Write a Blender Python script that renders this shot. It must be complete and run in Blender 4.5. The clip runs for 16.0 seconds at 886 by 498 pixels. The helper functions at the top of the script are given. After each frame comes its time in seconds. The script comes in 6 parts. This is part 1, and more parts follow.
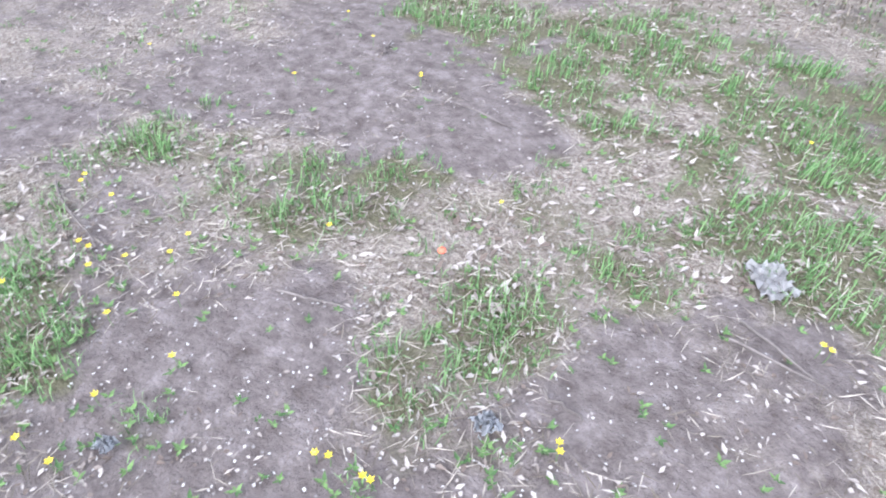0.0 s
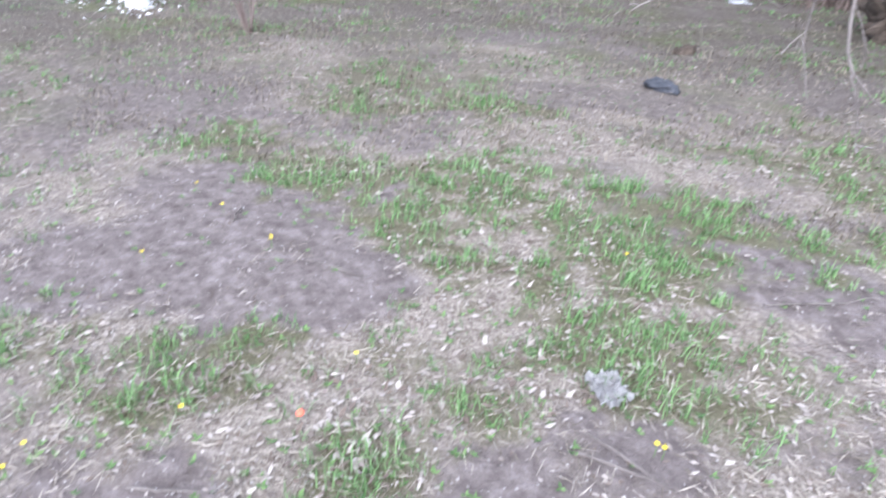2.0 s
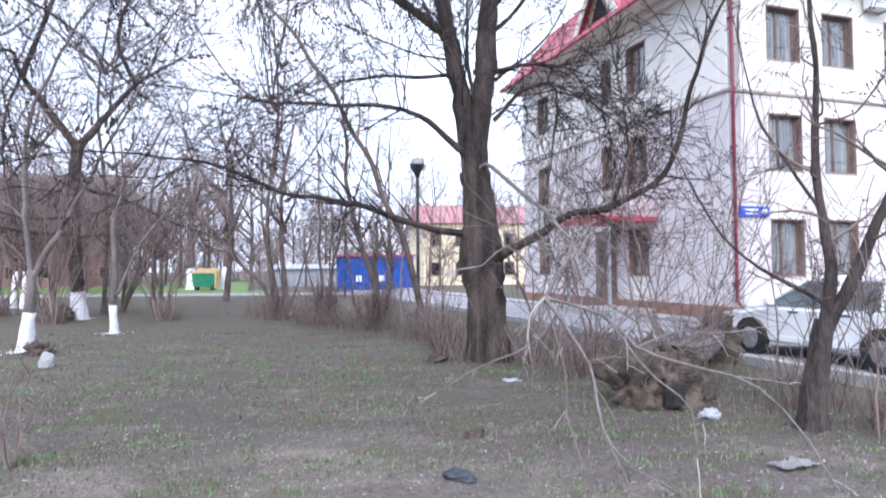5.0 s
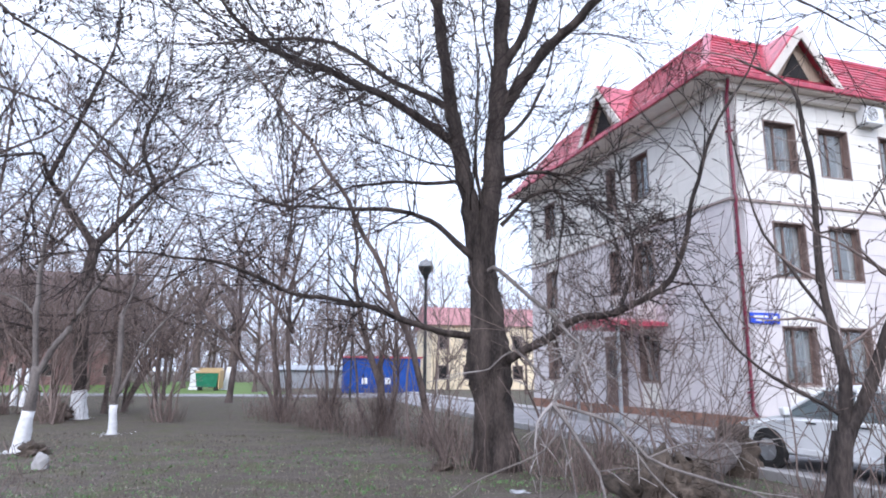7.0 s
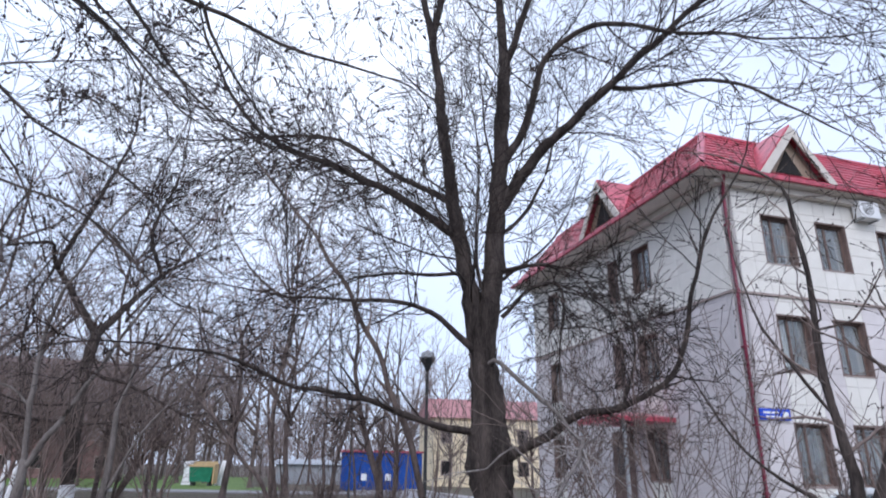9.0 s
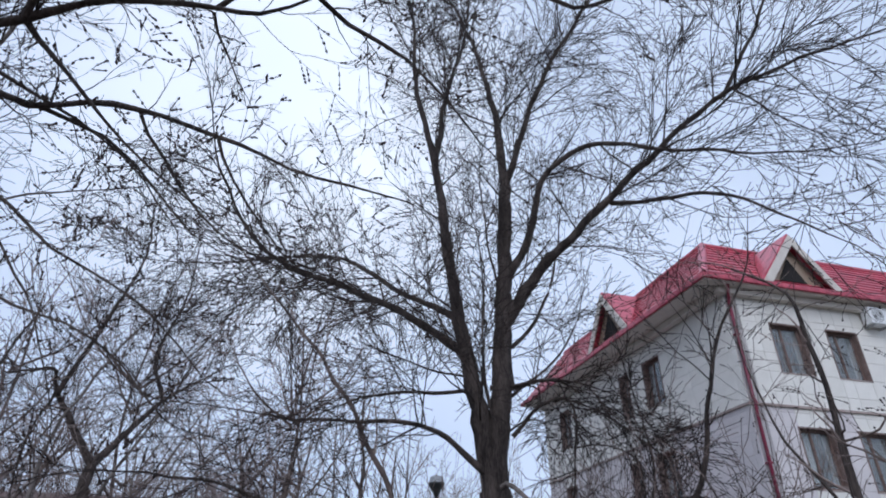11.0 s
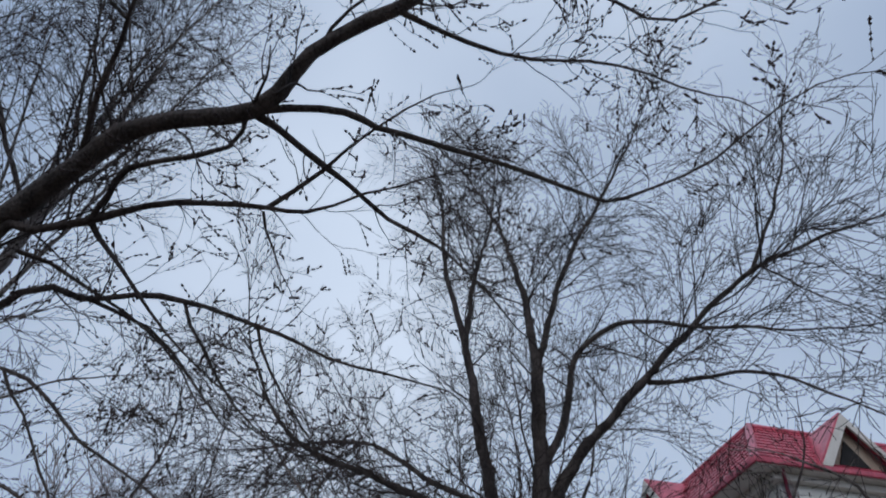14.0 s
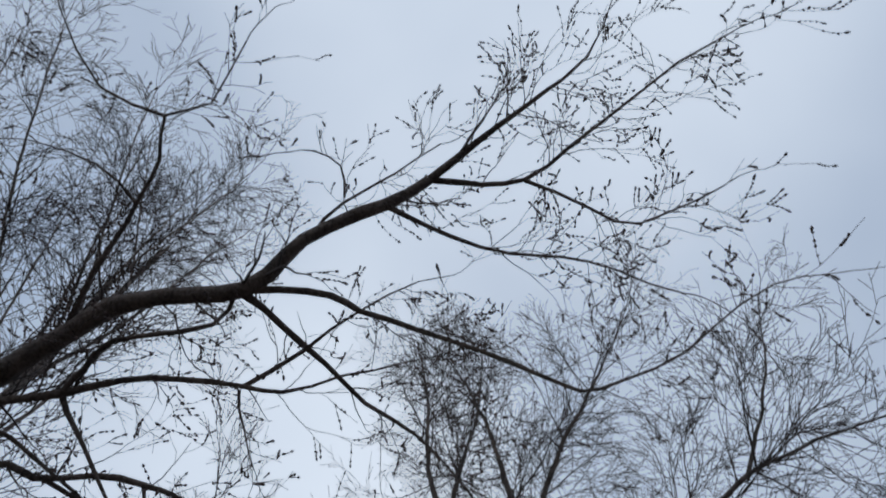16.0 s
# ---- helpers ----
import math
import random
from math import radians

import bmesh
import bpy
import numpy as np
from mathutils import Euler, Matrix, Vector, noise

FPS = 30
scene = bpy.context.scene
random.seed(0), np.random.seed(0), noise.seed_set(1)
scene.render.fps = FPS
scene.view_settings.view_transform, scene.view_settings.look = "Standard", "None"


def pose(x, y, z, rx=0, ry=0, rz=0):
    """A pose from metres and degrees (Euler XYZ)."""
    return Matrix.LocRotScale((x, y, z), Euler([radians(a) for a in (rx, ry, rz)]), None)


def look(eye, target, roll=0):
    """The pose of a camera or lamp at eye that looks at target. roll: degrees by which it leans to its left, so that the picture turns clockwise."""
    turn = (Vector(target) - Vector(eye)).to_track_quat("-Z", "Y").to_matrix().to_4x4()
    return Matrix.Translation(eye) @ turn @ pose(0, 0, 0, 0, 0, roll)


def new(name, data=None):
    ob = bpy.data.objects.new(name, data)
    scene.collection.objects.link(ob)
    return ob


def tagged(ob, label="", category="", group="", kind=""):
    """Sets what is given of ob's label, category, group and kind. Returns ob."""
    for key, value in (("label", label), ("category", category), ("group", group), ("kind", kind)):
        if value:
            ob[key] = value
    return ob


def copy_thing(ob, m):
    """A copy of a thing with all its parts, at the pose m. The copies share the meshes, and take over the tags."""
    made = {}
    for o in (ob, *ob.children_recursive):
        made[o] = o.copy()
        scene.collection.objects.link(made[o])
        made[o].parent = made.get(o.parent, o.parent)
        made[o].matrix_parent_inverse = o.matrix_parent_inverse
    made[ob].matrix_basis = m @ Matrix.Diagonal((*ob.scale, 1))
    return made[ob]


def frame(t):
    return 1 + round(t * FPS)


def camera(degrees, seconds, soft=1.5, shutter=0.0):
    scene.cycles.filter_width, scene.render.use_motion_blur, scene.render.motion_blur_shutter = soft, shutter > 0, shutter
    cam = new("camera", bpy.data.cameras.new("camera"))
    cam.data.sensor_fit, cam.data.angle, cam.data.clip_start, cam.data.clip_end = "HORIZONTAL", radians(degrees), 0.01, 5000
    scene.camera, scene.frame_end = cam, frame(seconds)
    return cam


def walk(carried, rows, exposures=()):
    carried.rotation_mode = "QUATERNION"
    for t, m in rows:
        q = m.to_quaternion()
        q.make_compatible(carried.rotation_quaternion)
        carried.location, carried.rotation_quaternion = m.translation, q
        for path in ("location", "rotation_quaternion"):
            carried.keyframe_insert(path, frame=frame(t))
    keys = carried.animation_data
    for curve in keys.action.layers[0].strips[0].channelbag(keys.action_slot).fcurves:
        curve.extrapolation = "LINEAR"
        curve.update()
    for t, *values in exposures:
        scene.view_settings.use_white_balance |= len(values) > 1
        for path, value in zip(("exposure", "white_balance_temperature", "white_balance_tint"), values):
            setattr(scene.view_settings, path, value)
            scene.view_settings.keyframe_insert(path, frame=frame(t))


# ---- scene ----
cam = camera(70.65, 16.0, soft=1.9, shutter=0.4)
# seconds, eye, heading (to the right of +y), rise, lean
PATH = [
    (0.0, -0.219, 0.040, 1.325, -26.85, -43.00, 3.27),
    (0.5, -0.189, 0.048, 1.337, -24.03, -40.75, 2.60),
    (1.0, -0.165, 0.057, 1.368, -21.09, -38.16, 1.88),
    (1.5, -0.136, 0.054, 1.394, -18.92, -35.22, 1.49),
    (2.0, -0.077, 0.072, 1.462, -15.51, -31.44, 1.64),
    (2.5, -0.032, 0.092, 1.531, -8.20, -23.58, 1.87),
    (3.0, -0.038, 0.097, 1.571, -3.02, -18.62, 1.55),
    (3.5, -0.047, 0.085, 1.608, -0.44, -15.03, 1.64),
    (4.0, -0.037, 0.057, 1.643, 0.11, -10.48, 1.18),
    (4.5, -0.017, 0.045, 1.690, 0.52, -4.04, 0.81),
    (5.0, -0.008, 0.038, 1.730, 1.42, 1.84, -0.53),
    (7.5, 0.010, -0.040, 1.730, 0.10, 11.74, 1.06),
    (8.0, 0.020, -0.070, 1.755, -0.37, 12.78, 1.65),
    (8.5, 0.060, -0.080, 1.765, 0.02, 15.73, 1.22),
    (9.0, 0.080, -0.080, 1.765, 0.12, 19.30, 0.90),
    (11.5, 0.080, -0.082, 1.741, -0.85, 31.87, -0.63),
    (12.0, 0.039, -0.006, 1.749, -1.52, 34.04, -1.06),
    (12.5, 0.044, 0.011, 1.708, -2.48, 37.60, -1.22),
    (13.0, 0.106, -0.070, 1.743, -3.51, 40.32, -0.17),
    (13.5, 0.053, -0.120, 1.788, -3.76, 43.07, 0.49),
    (14.0, -0.006, -0.107, 1.833, -3.66, 46.01, 1.04),
    (14.5, 0.014, 0.025, 1.694, -2.46, 51.03, -0.18),
    (15.0, 0.068, 0.036, 1.664, -1.49, 55.38, -0.74),
    (15.5, 0.086, -0.067, 1.712, -1.57, 59.29, -0.08),
    (16.0, 0.085, -0.124, 1.730, -3.19, 63.39, 2.73),
]


def seen_from(x, y, z, heading, rise, lean):
    h, p = radians(heading), radians(rise)
    return look((x, y, z), (x + math.sin(h) * math.cos(p), y + math.cos(h) * math.cos(p), z + math.sin(p)), lean)


walk(cam, [(t, seen_from(*row)) for t, *row in PATH], [(0, 1.47, 6010, 14), (2.5, 1.46, 5960, 15), (3, 1.52, 5930, 15), (3.5, 1.31, 5870, 15), (4, 1.18, 5900, 15), (5, 1.0, 5860, 15), (8, 0.38, 5960, 15), (8.5, 0.2, 5950, 15), (9, 0.02, 5880, 14), (11.5, -0.57, 5680, 11), (12.5, -0.93, 5550, 9), (13.5, -1.0, 5600, 9), (14.5, -0.89, 5780, 8), (16, -0.84, 6000, 8)])

# ---- sky and sun ----
def sky():
    w = bpy.data.worlds.new("sky")
    scene.world = w
    w.use_nodes = True
    nt = w.node_tree
    bg = nt.nodes["Background"]
    tex = nt.nodes.new("ShaderNodeTexSky")
    tex.sky_type, tex.sun_disc = "NISHITA", False
    tex.sun_elevation, tex.sun_rotation = radians(38), radians(-171)
    tex.air_density, tex.dust_density, tex.ozone_density = 1.0, 1.5, 1.5
    co = nt.nodes.new("ShaderNodeTexCoord")
    cloud = nt.nodes.new("ShaderNodeTexNoise")
    cloud.inputs["Scale"].default_value, cloud.inputs["Detail"].default_value, cloud.inputs["Roughness"].default_value = 1.15, 4, 0.5
    nt.links.new(co.outputs["Generated"], cloud.inputs["Vector"])
    ramp = nt.nodes.new("ShaderNodeValToRGB")
    ramp.color_ramp.elements[0].position, ramp.color_ramp.elements[0].color = 0.34, (0.21, 0.21, 0.21, 1)
    ramp.color_ramp.elements[1].position, ramp.color_ramp.elements[1].color = 0.66, (0.5, 0.5, 0.5, 1)
    nt.links.new(cloud.outputs["Fac"], ramp.inputs["Fac"])
    bright = nt.nodes.new("ShaderNodeMix")
    bright.data_type = "RGBA"
    bright.inputs[6].default_value, bright.inputs[7].default_value = (5.2, 6.5, 8.8, 1), (17.0, 17.6, 18.4, 1)
    # thinner cloud, brighter towards one side of the sky
    sep = nt.nodes.new("ShaderNodeVectorMath")
    sep.operation = "DOT_PRODUCT"
    sep.inputs[1].default_value = (-0.26, 0.71, 0.655)
    nt.links.new(co.outputs["Generated"], sep.inputs[0])
    lobe = nt.nodes.new("ShaderNodeMapRange")
    lobe.interpolation_type = "SMOOTHSTEP"
    lobe.inputs["From Min"].default_value, lobe.inputs["From Max"].default_value = 0.89, 1.0
    lobe.inputs["To Min"].default_value, lobe.inputs["To Max"].default_value = 0.0, 0.46
    nt.links.new(sep.outputs["Value"], lobe.inputs["Value"])
    thin = nt.nodes.new("ShaderNodeMath")
    thin.operation, thin.use_clamp = "ADD", True
    nt.links.new(ramp.outputs["Color"], thin.inputs[0])
    nt.links.new(lobe.outputs["Result"], thin.inputs[1])
    # and again overhead
    over = nt.nodes.new("ShaderNodeVectorMath")
    over.operation = "DOT_PRODUCT"
    over.inputs[1].default_value = (0.12, 0.1, 0.988)
    nt.links.new(co.outputs["Generated"], over.inputs[0])
    high = nt.nodes.new("ShaderNodeMapRange")
    high.interpolation_type = "SMOOTHSTEP"
    high.inputs["From Min"].default_value, high.inputs["From Max"].default_value = 0.84, 0.99
    high.inputs["To Min"].default_value, high.inputs["To Max"].default_value = 0.0, 0.34
    nt.links.new(over.outputs["Value"], high.inputs["Value"])
    both = nt.nodes.new("ShaderNodeMath")
    both.operation, both.use_clamp = "ADD", True
    nt.links.new(thin.outputs[0], both.inputs[0])
    nt.links.new(high.outputs["Result"], both.inputs[1])
    nt.links.new(both.outputs[0], bright.inputs[0])
    mix = nt.nodes.new("ShaderNodeMix")
    mix.data_type = "RGBA"
    mix.inputs[0].default_value = 0.85
    nt.links.new(tex.outputs["Color"], mix.inputs[6])
    nt.links.new(bright.outputs[2], mix.inputs[7])
    nt.links.new(mix.outputs[2], bg.inputs["Color"])
    bg.inputs["Strength"].default_value = 0.1


sky()
lamp = bpy.data.lights.new("sun", "SUN")
lamp.energy, lamp.angle, lamp.color = 1.9, radians(40), (1, 0.96, 0.91)
new("sun", lamp).matrix_basis = look((0, 0, 0), (0.12, 0.77, -0.62))

# ---- helpers of this scene ----
RNG = random.Random(7)


def mesh_of(name, verts, faces, smooth=False):
    me = bpy.data.meshes.new(name)
    me.from_pydata(verts, [], faces)
    if smooth:
        me.shade_smooth()
    me.update()
    return me


def part(name, bm, material, parent=None, label="", smooth=False):
    """Links a bmesh (or a finished mesh) as one mesh object under a thing or a part."""
    if isinstance(bm, bmesh.types.BMesh):
        me = bpy.data.meshes.new(name)
        bm.to_mesh(me)
        bm.free()
        if smooth:
            me.shade_smooth()
    else:
        me = bm
    if material and not me.materials:
        me.materials.append(material)
    ob = new(name, me)
    if parent:
        ob.parent = parent
    if label:
        tagged(ob, label)
    return ob


def empty(name, m, label, category, group="", kind=""):
    ob = new(name)
    ob.empty_display_size = 0.2
    ob.matrix_basis = m
    return tagged(ob, label, category, group, kind)


def box(bm, x0, x1, y0, y1, z0, z1, bevel=0.0):
    made = bmesh.ops.create_cube(bm, size=1.0, matrix=Matrix.LocRotScale(
        ((x0 + x1) / 2, (y0 + y1) / 2, (z0 + z1) / 2), None, (abs(x1 - x0), abs(y1 - y0), abs(z1 - z0))))
    if bevel:
        edges = list({e for v in made["verts"] for e in v.link_edges})
        bmesh.ops.bevel(bm, geom=edges, offset=bevel, segments=2, affect="EDGES", profile=0.5)
    return bm


def boxed(x0, x1, y0, y1, z0, z1, bevel=0.0):
    return box(bmesh.new(), x0, x1, y0, y1, z0, z1, bevel)


def prism(outline, y0, y1):
    """An outline in x and z, drawn out along y."""
    n = len(outline)
    verts = [(x, y0, z) for x, z in outline] + [(x, y1, z) for x, z in outline]
    faces = [tuple(range(n))[::-1], tuple(range(n, 2 * n))] + [(i, (i + 1) % n, n + (i + 1) % n, n + i) for i in range(n)]
    bm = bmesh.new()
    made = [bm.verts.new(v) for v in verts]
    for f in faces:
        bm.faces.new([made[i] for i in f])
    bmesh.ops.recalc_face_normals(bm, faces=bm.faces)
    return bm


class Tubes:
    """Gathers tapered round shoots into one mesh."""

    def __init__(self):
        self.v, self.f = [], []

    def add(self, pts, radii, sides):
        base, n = len(self.v), len(pts)
        up = Vector((0.31, 0.17, 0.93))
        for i, p in enumerate(pts):
            d = pts[min(i + 1, n - 1)] - pts[max(i - 1, 0)]
            if d.length < 1e-6:
                d = Vector((0, 0, 1))
            d.normalize()
            a = d.cross(up)
            if a.length < 0.1:
                a = d.cross(Vector((1, 0, 0)))
            a.normalize()
            b = d.cross(a)
            r = radii[i]
            for k in range(sides):
                w = 2 * math.pi * k / sides
                self.v.append(p + a * (r * math.cos(w)) + b * (r * math.sin(w)))
        for i in range(n - 1):
            for k in range(sides):
                q = base + i * sides
                self.f.append((q + k, q + (k + 1) % sides, q + sides + (k + 1) % sides, q + sides + k))
        q = base + (n - 1) * sides
        self.f.append(tuple(range(q, q + sides)))

    def bud(self, p, d, size):
        base = len(self.v)
        a = d.orthogonal().normalized() * size * 0.4
        b = d.cross(a).normalized() * size * 0.4
        for q in (p - d * size * 0.45, p + a, p + b, p - a, p - b, p + d * size * 0.75):
            self.v.append(q)
        for i in range(4):
            j = (i + 1) % 4
            self.f.append((base, base + 1 + j, base + 1 + i))
            self.f.append((base + 5, base + 1 + i, base + 1 + j))

    def mesh(self, name):
        return mesh_of(name, self.v, self.f, True)


def curve(points, step):
    """A smooth line through control points, at even steps."""
    pts = [Vector(p) for p in points]
    ext = [pts[0] * 2 - pts[1]] + pts + [pts[-1] * 2 - pts[-2]]
    out = []
    for i in range(1, len(ext) - 2):
        p0, p1, p2, p3 = ext[i - 1:i + 3]
        n = max(2, int((p2 - p1).length / step))
        for k in range(n):
            t = k / n
            out.append(0.5 * ((2 * p1) + (p2 - p0) * t + (2 * p0 - 5 * p1 + 4 * p2 - p3) * t * t + (3 * p1 - p0 - 3 * p2 + p3) * t ** 3))
    out.append(pts[-1])
    return out


def aside(d, rng, low, high):
    """A way that leaves d by an angle between low and high degrees."""
    axis = d.orthogonal().normalized()
    axis.rotate(Matrix.Rotation(rng.uniform(0, 2 * math.pi), 3, d))
    w = d.copy()
    w.rotate(Matrix.Rotation(radians(rng.uniform(low, high)), 3, axis))
    return w.normalized()


def grow(tubes, buds, p, d, length, r, level, rng, habit):
    """One shoot and, from it, thinner ones."""
    n = max(habit.get("least", 3) if level == 0 else 3, min(8, int(length / habit["step"])))
    pts, ways, p, d = [p.copy()], [d.copy()], p.copy(), d.copy()
    for _ in range(n):
        d += Vector((rng.gauss(0, 1), rng.gauss(0, 1), rng.gauss(0, 1))) * habit["wiggle"]
        d.z += habit["lift"] if level > 1 else habit["tip"]
        d.normalize()
        p = p + d * (length / n)
        if p.z < 0.03:
            p.z = 0.03
        pts.append(p.copy())
        ways.append(d.copy())
    tip = max(habit["thin"], r * 0.3)
    tubes.add(pts, [r + (tip - r) * i / n for i in range(n + 1)], 5 if r > 0.02 and not habit.get("slight") else 3)
    if level > 0:
        count = max(1, int(length * habit["density"][level] + rng.random()))
        for k in range(count):
            f = rng.uniform(0.2, 1.0)
            i = min(n - 1, int(f * n))
            q = pts[i].lerp(pts[i + 1], f * n - i if f * n - i < 1 else 1)
            grow(tubes, buds, q, aside(ways[i], rng, 20, 50), length * rng.uniform(0.42, 0.75) * (1.15 - 0.4 * f),
                 max(habit["thin"], (r + (tip - r) * f) * 0.6), level - 1, rng, habit)
    elif buds is not None:
        for k in range(habit["buds"]):
            f = (k + 0.5 + rng.uniform(-0.3, 0.3)) / habit["buds"]
            i = min(n - 1, int(f * n))
            buds.bud(pts[i].lerp(pts[i + 1], min(1, max(0, f * n - i))), aside(ways[i], rng, 20, 60), habit["bud"] * rng.uniform(0.6, 1.25))
        buds.bud(pts[-1], ways[-1], habit["bud"] * 1.2)


HABIT = dict(step=0.22, wiggle=0.11, lift=0.02, tip=-0.01, thin=0.0035, density={3: 1.5, 2: 2.2, 1: 3.2}, buds=0, bud=0.02)


def tree(name, label, trunk, limbs, bark, twig, seed, habit, group="", whitewash=0.0, wash=None, foot=1.5, burl=None):
    """trunk: (points, r0, r1). limbs: rows of (points, r0, r1, shoots a metre, length of a shoot, its levels)."""
    rng = random.Random(seed)
    top = empty(name, Matrix.Translation(trunk[0][0]), label, "tree", group)
    inv = Matrix.Translation(trunk[0][0]).inverted()
    ring = habit.get("sides", 18)
    line = curve(trunk[0], habit.get("fine", 0.14))
    body = Tubes()
    n = len(line) - 1
    radii = []
    for i, p in enumerate(line):
        f = i / n
        r = trunk[1] + (trunk[2] - trunk[1]) * f
        h = p.z - line[0].z
        r *= 1 + (foot - 1) * math.exp(-max(h, 0) / 0.16)
        if burl:
            r *= 1 + burl[1] * math.exp(-((h - burl[0]) / 0.42) ** 2)
        radii.append(r * (1 + 0.07 * noise.noise(p * 2.3)))
    line[0] = line[0] - Vector((0, 0, 0.12))
    body.add(line, radii, ring)
    body.v = [v + (v - line[min(n, j // ring)]) * (0.2 * noise.noise(v * 4.0) + 0.16 * noise.noise(Vector((v.x * 9, v.y * 9, v.z * 1.6))) + 0.08 * noise.noise(v * 14.0)) for j, v in enumerate(body.v)]
    body.v = [inv @ v for v in body.v]
    part("trunk", body.mesh("trunk"), bark, top)
    if whitewash:
        coat = Tubes()
        m = [i for i, p in enumerate(line) if p.z <= whitewash + line[1].z][-1]
        coat.add(line[:m + 2], [q * 1.03 + 0.006 for q in radii[:m + 2]], ring)
        coat.v = [inv @ (v + (v - line[min(m + 1, j // ring)]) * (0.2 * noise.noise(v * 4.0) + 0.16 * noise.noise(Vector((v.x * 9, v.y * 9, v.z * 1.6))) + 0.08 * noise.noise(v * 14.0))) for j, v in enumerate(coat.v)]
        part("whitewash", coat.mesh("whitewash"), wash, top, "flaking white lime paint on the foot")
    shoots, buds = Tubes(), Tubes() if habit["buds"] else None
    for points, r0, r1, per, length, level in limbs:
        way = curve(points, habit.get("fine", 0.14) * 1.4)
        limb, k = Tubes(), len(way) - 1
        way = [p + Vector((noise.noise(p * 1.7 + Vector((9, 0, 0))), noise.noise(p * 1.7 + Vector((0, 9, 0))), noise.noise(p * 1.7))) * 0.05 if 0 < i < k else p for i, p in enumerate(way)]
        rad = [(r0 + (r1 - r0) * (i / k) ** 0.8) * (1 + 0.1 * noise.noise(p * 3)) for i, p in enumerate(way)]
        limb.add(way, rad, 5 if ring < 18 else 8 if r0 > 0.03 else 5)
        around = 5 if ring < 18 else 8 if r0 > 0.03 else 5
        limb.v = [inv @ (v + (v - way[min(k, j // around)]) * (0.22 * noise.noise(v * 7.0) + 0.16 * noise.noise(v * 17.0))) for j, v in enumerate(limb.v)]
        part("limb", limb.mesh("limb"), bark, top)
        total = sum((way[i + 1] - way[i]).length for i in range(k))
        for _ in range(int(total * per)):
            f = rng.uniform(0.12, 1.0) ** 0.8
            i = min(k - 1, int(f * k))
            d = (way[i + 1] - way[i]).normalized()
            grow(shoots, buds, way[i].lerp(way[i + 1], rng.random()), aside(d, rng, 30, 70), length * rng.uniform(0.5, 1.15) * (1.15 - 0.4 * f),
                 habit.get("shoot", 1.0) * (max(0.005, rad[i] * rng.uniform(0.3, 0.5)) if rad[i] < 0.05 else rng.uniform(0.01, 0.026)), level, rng, habit)
        grow(shoots, buds, way[-1], (way[-1] - way[-2]).normalized(), length, min(r1, 0.022), level, rng, habit)
    shoots.v = [inv @ v for v in shoots.v]
    tagged(part("crown", shoots.mesh("crown"), twig, top), kind="stuff")
    if buds:
        buds.v = [inv @ v for v in buds.v]
        tagged(part("bud_cover", buds.mesh("bud_cover"), M["bud"], top), kind="stuff")
    return top


# ---- materials ----
M = {}


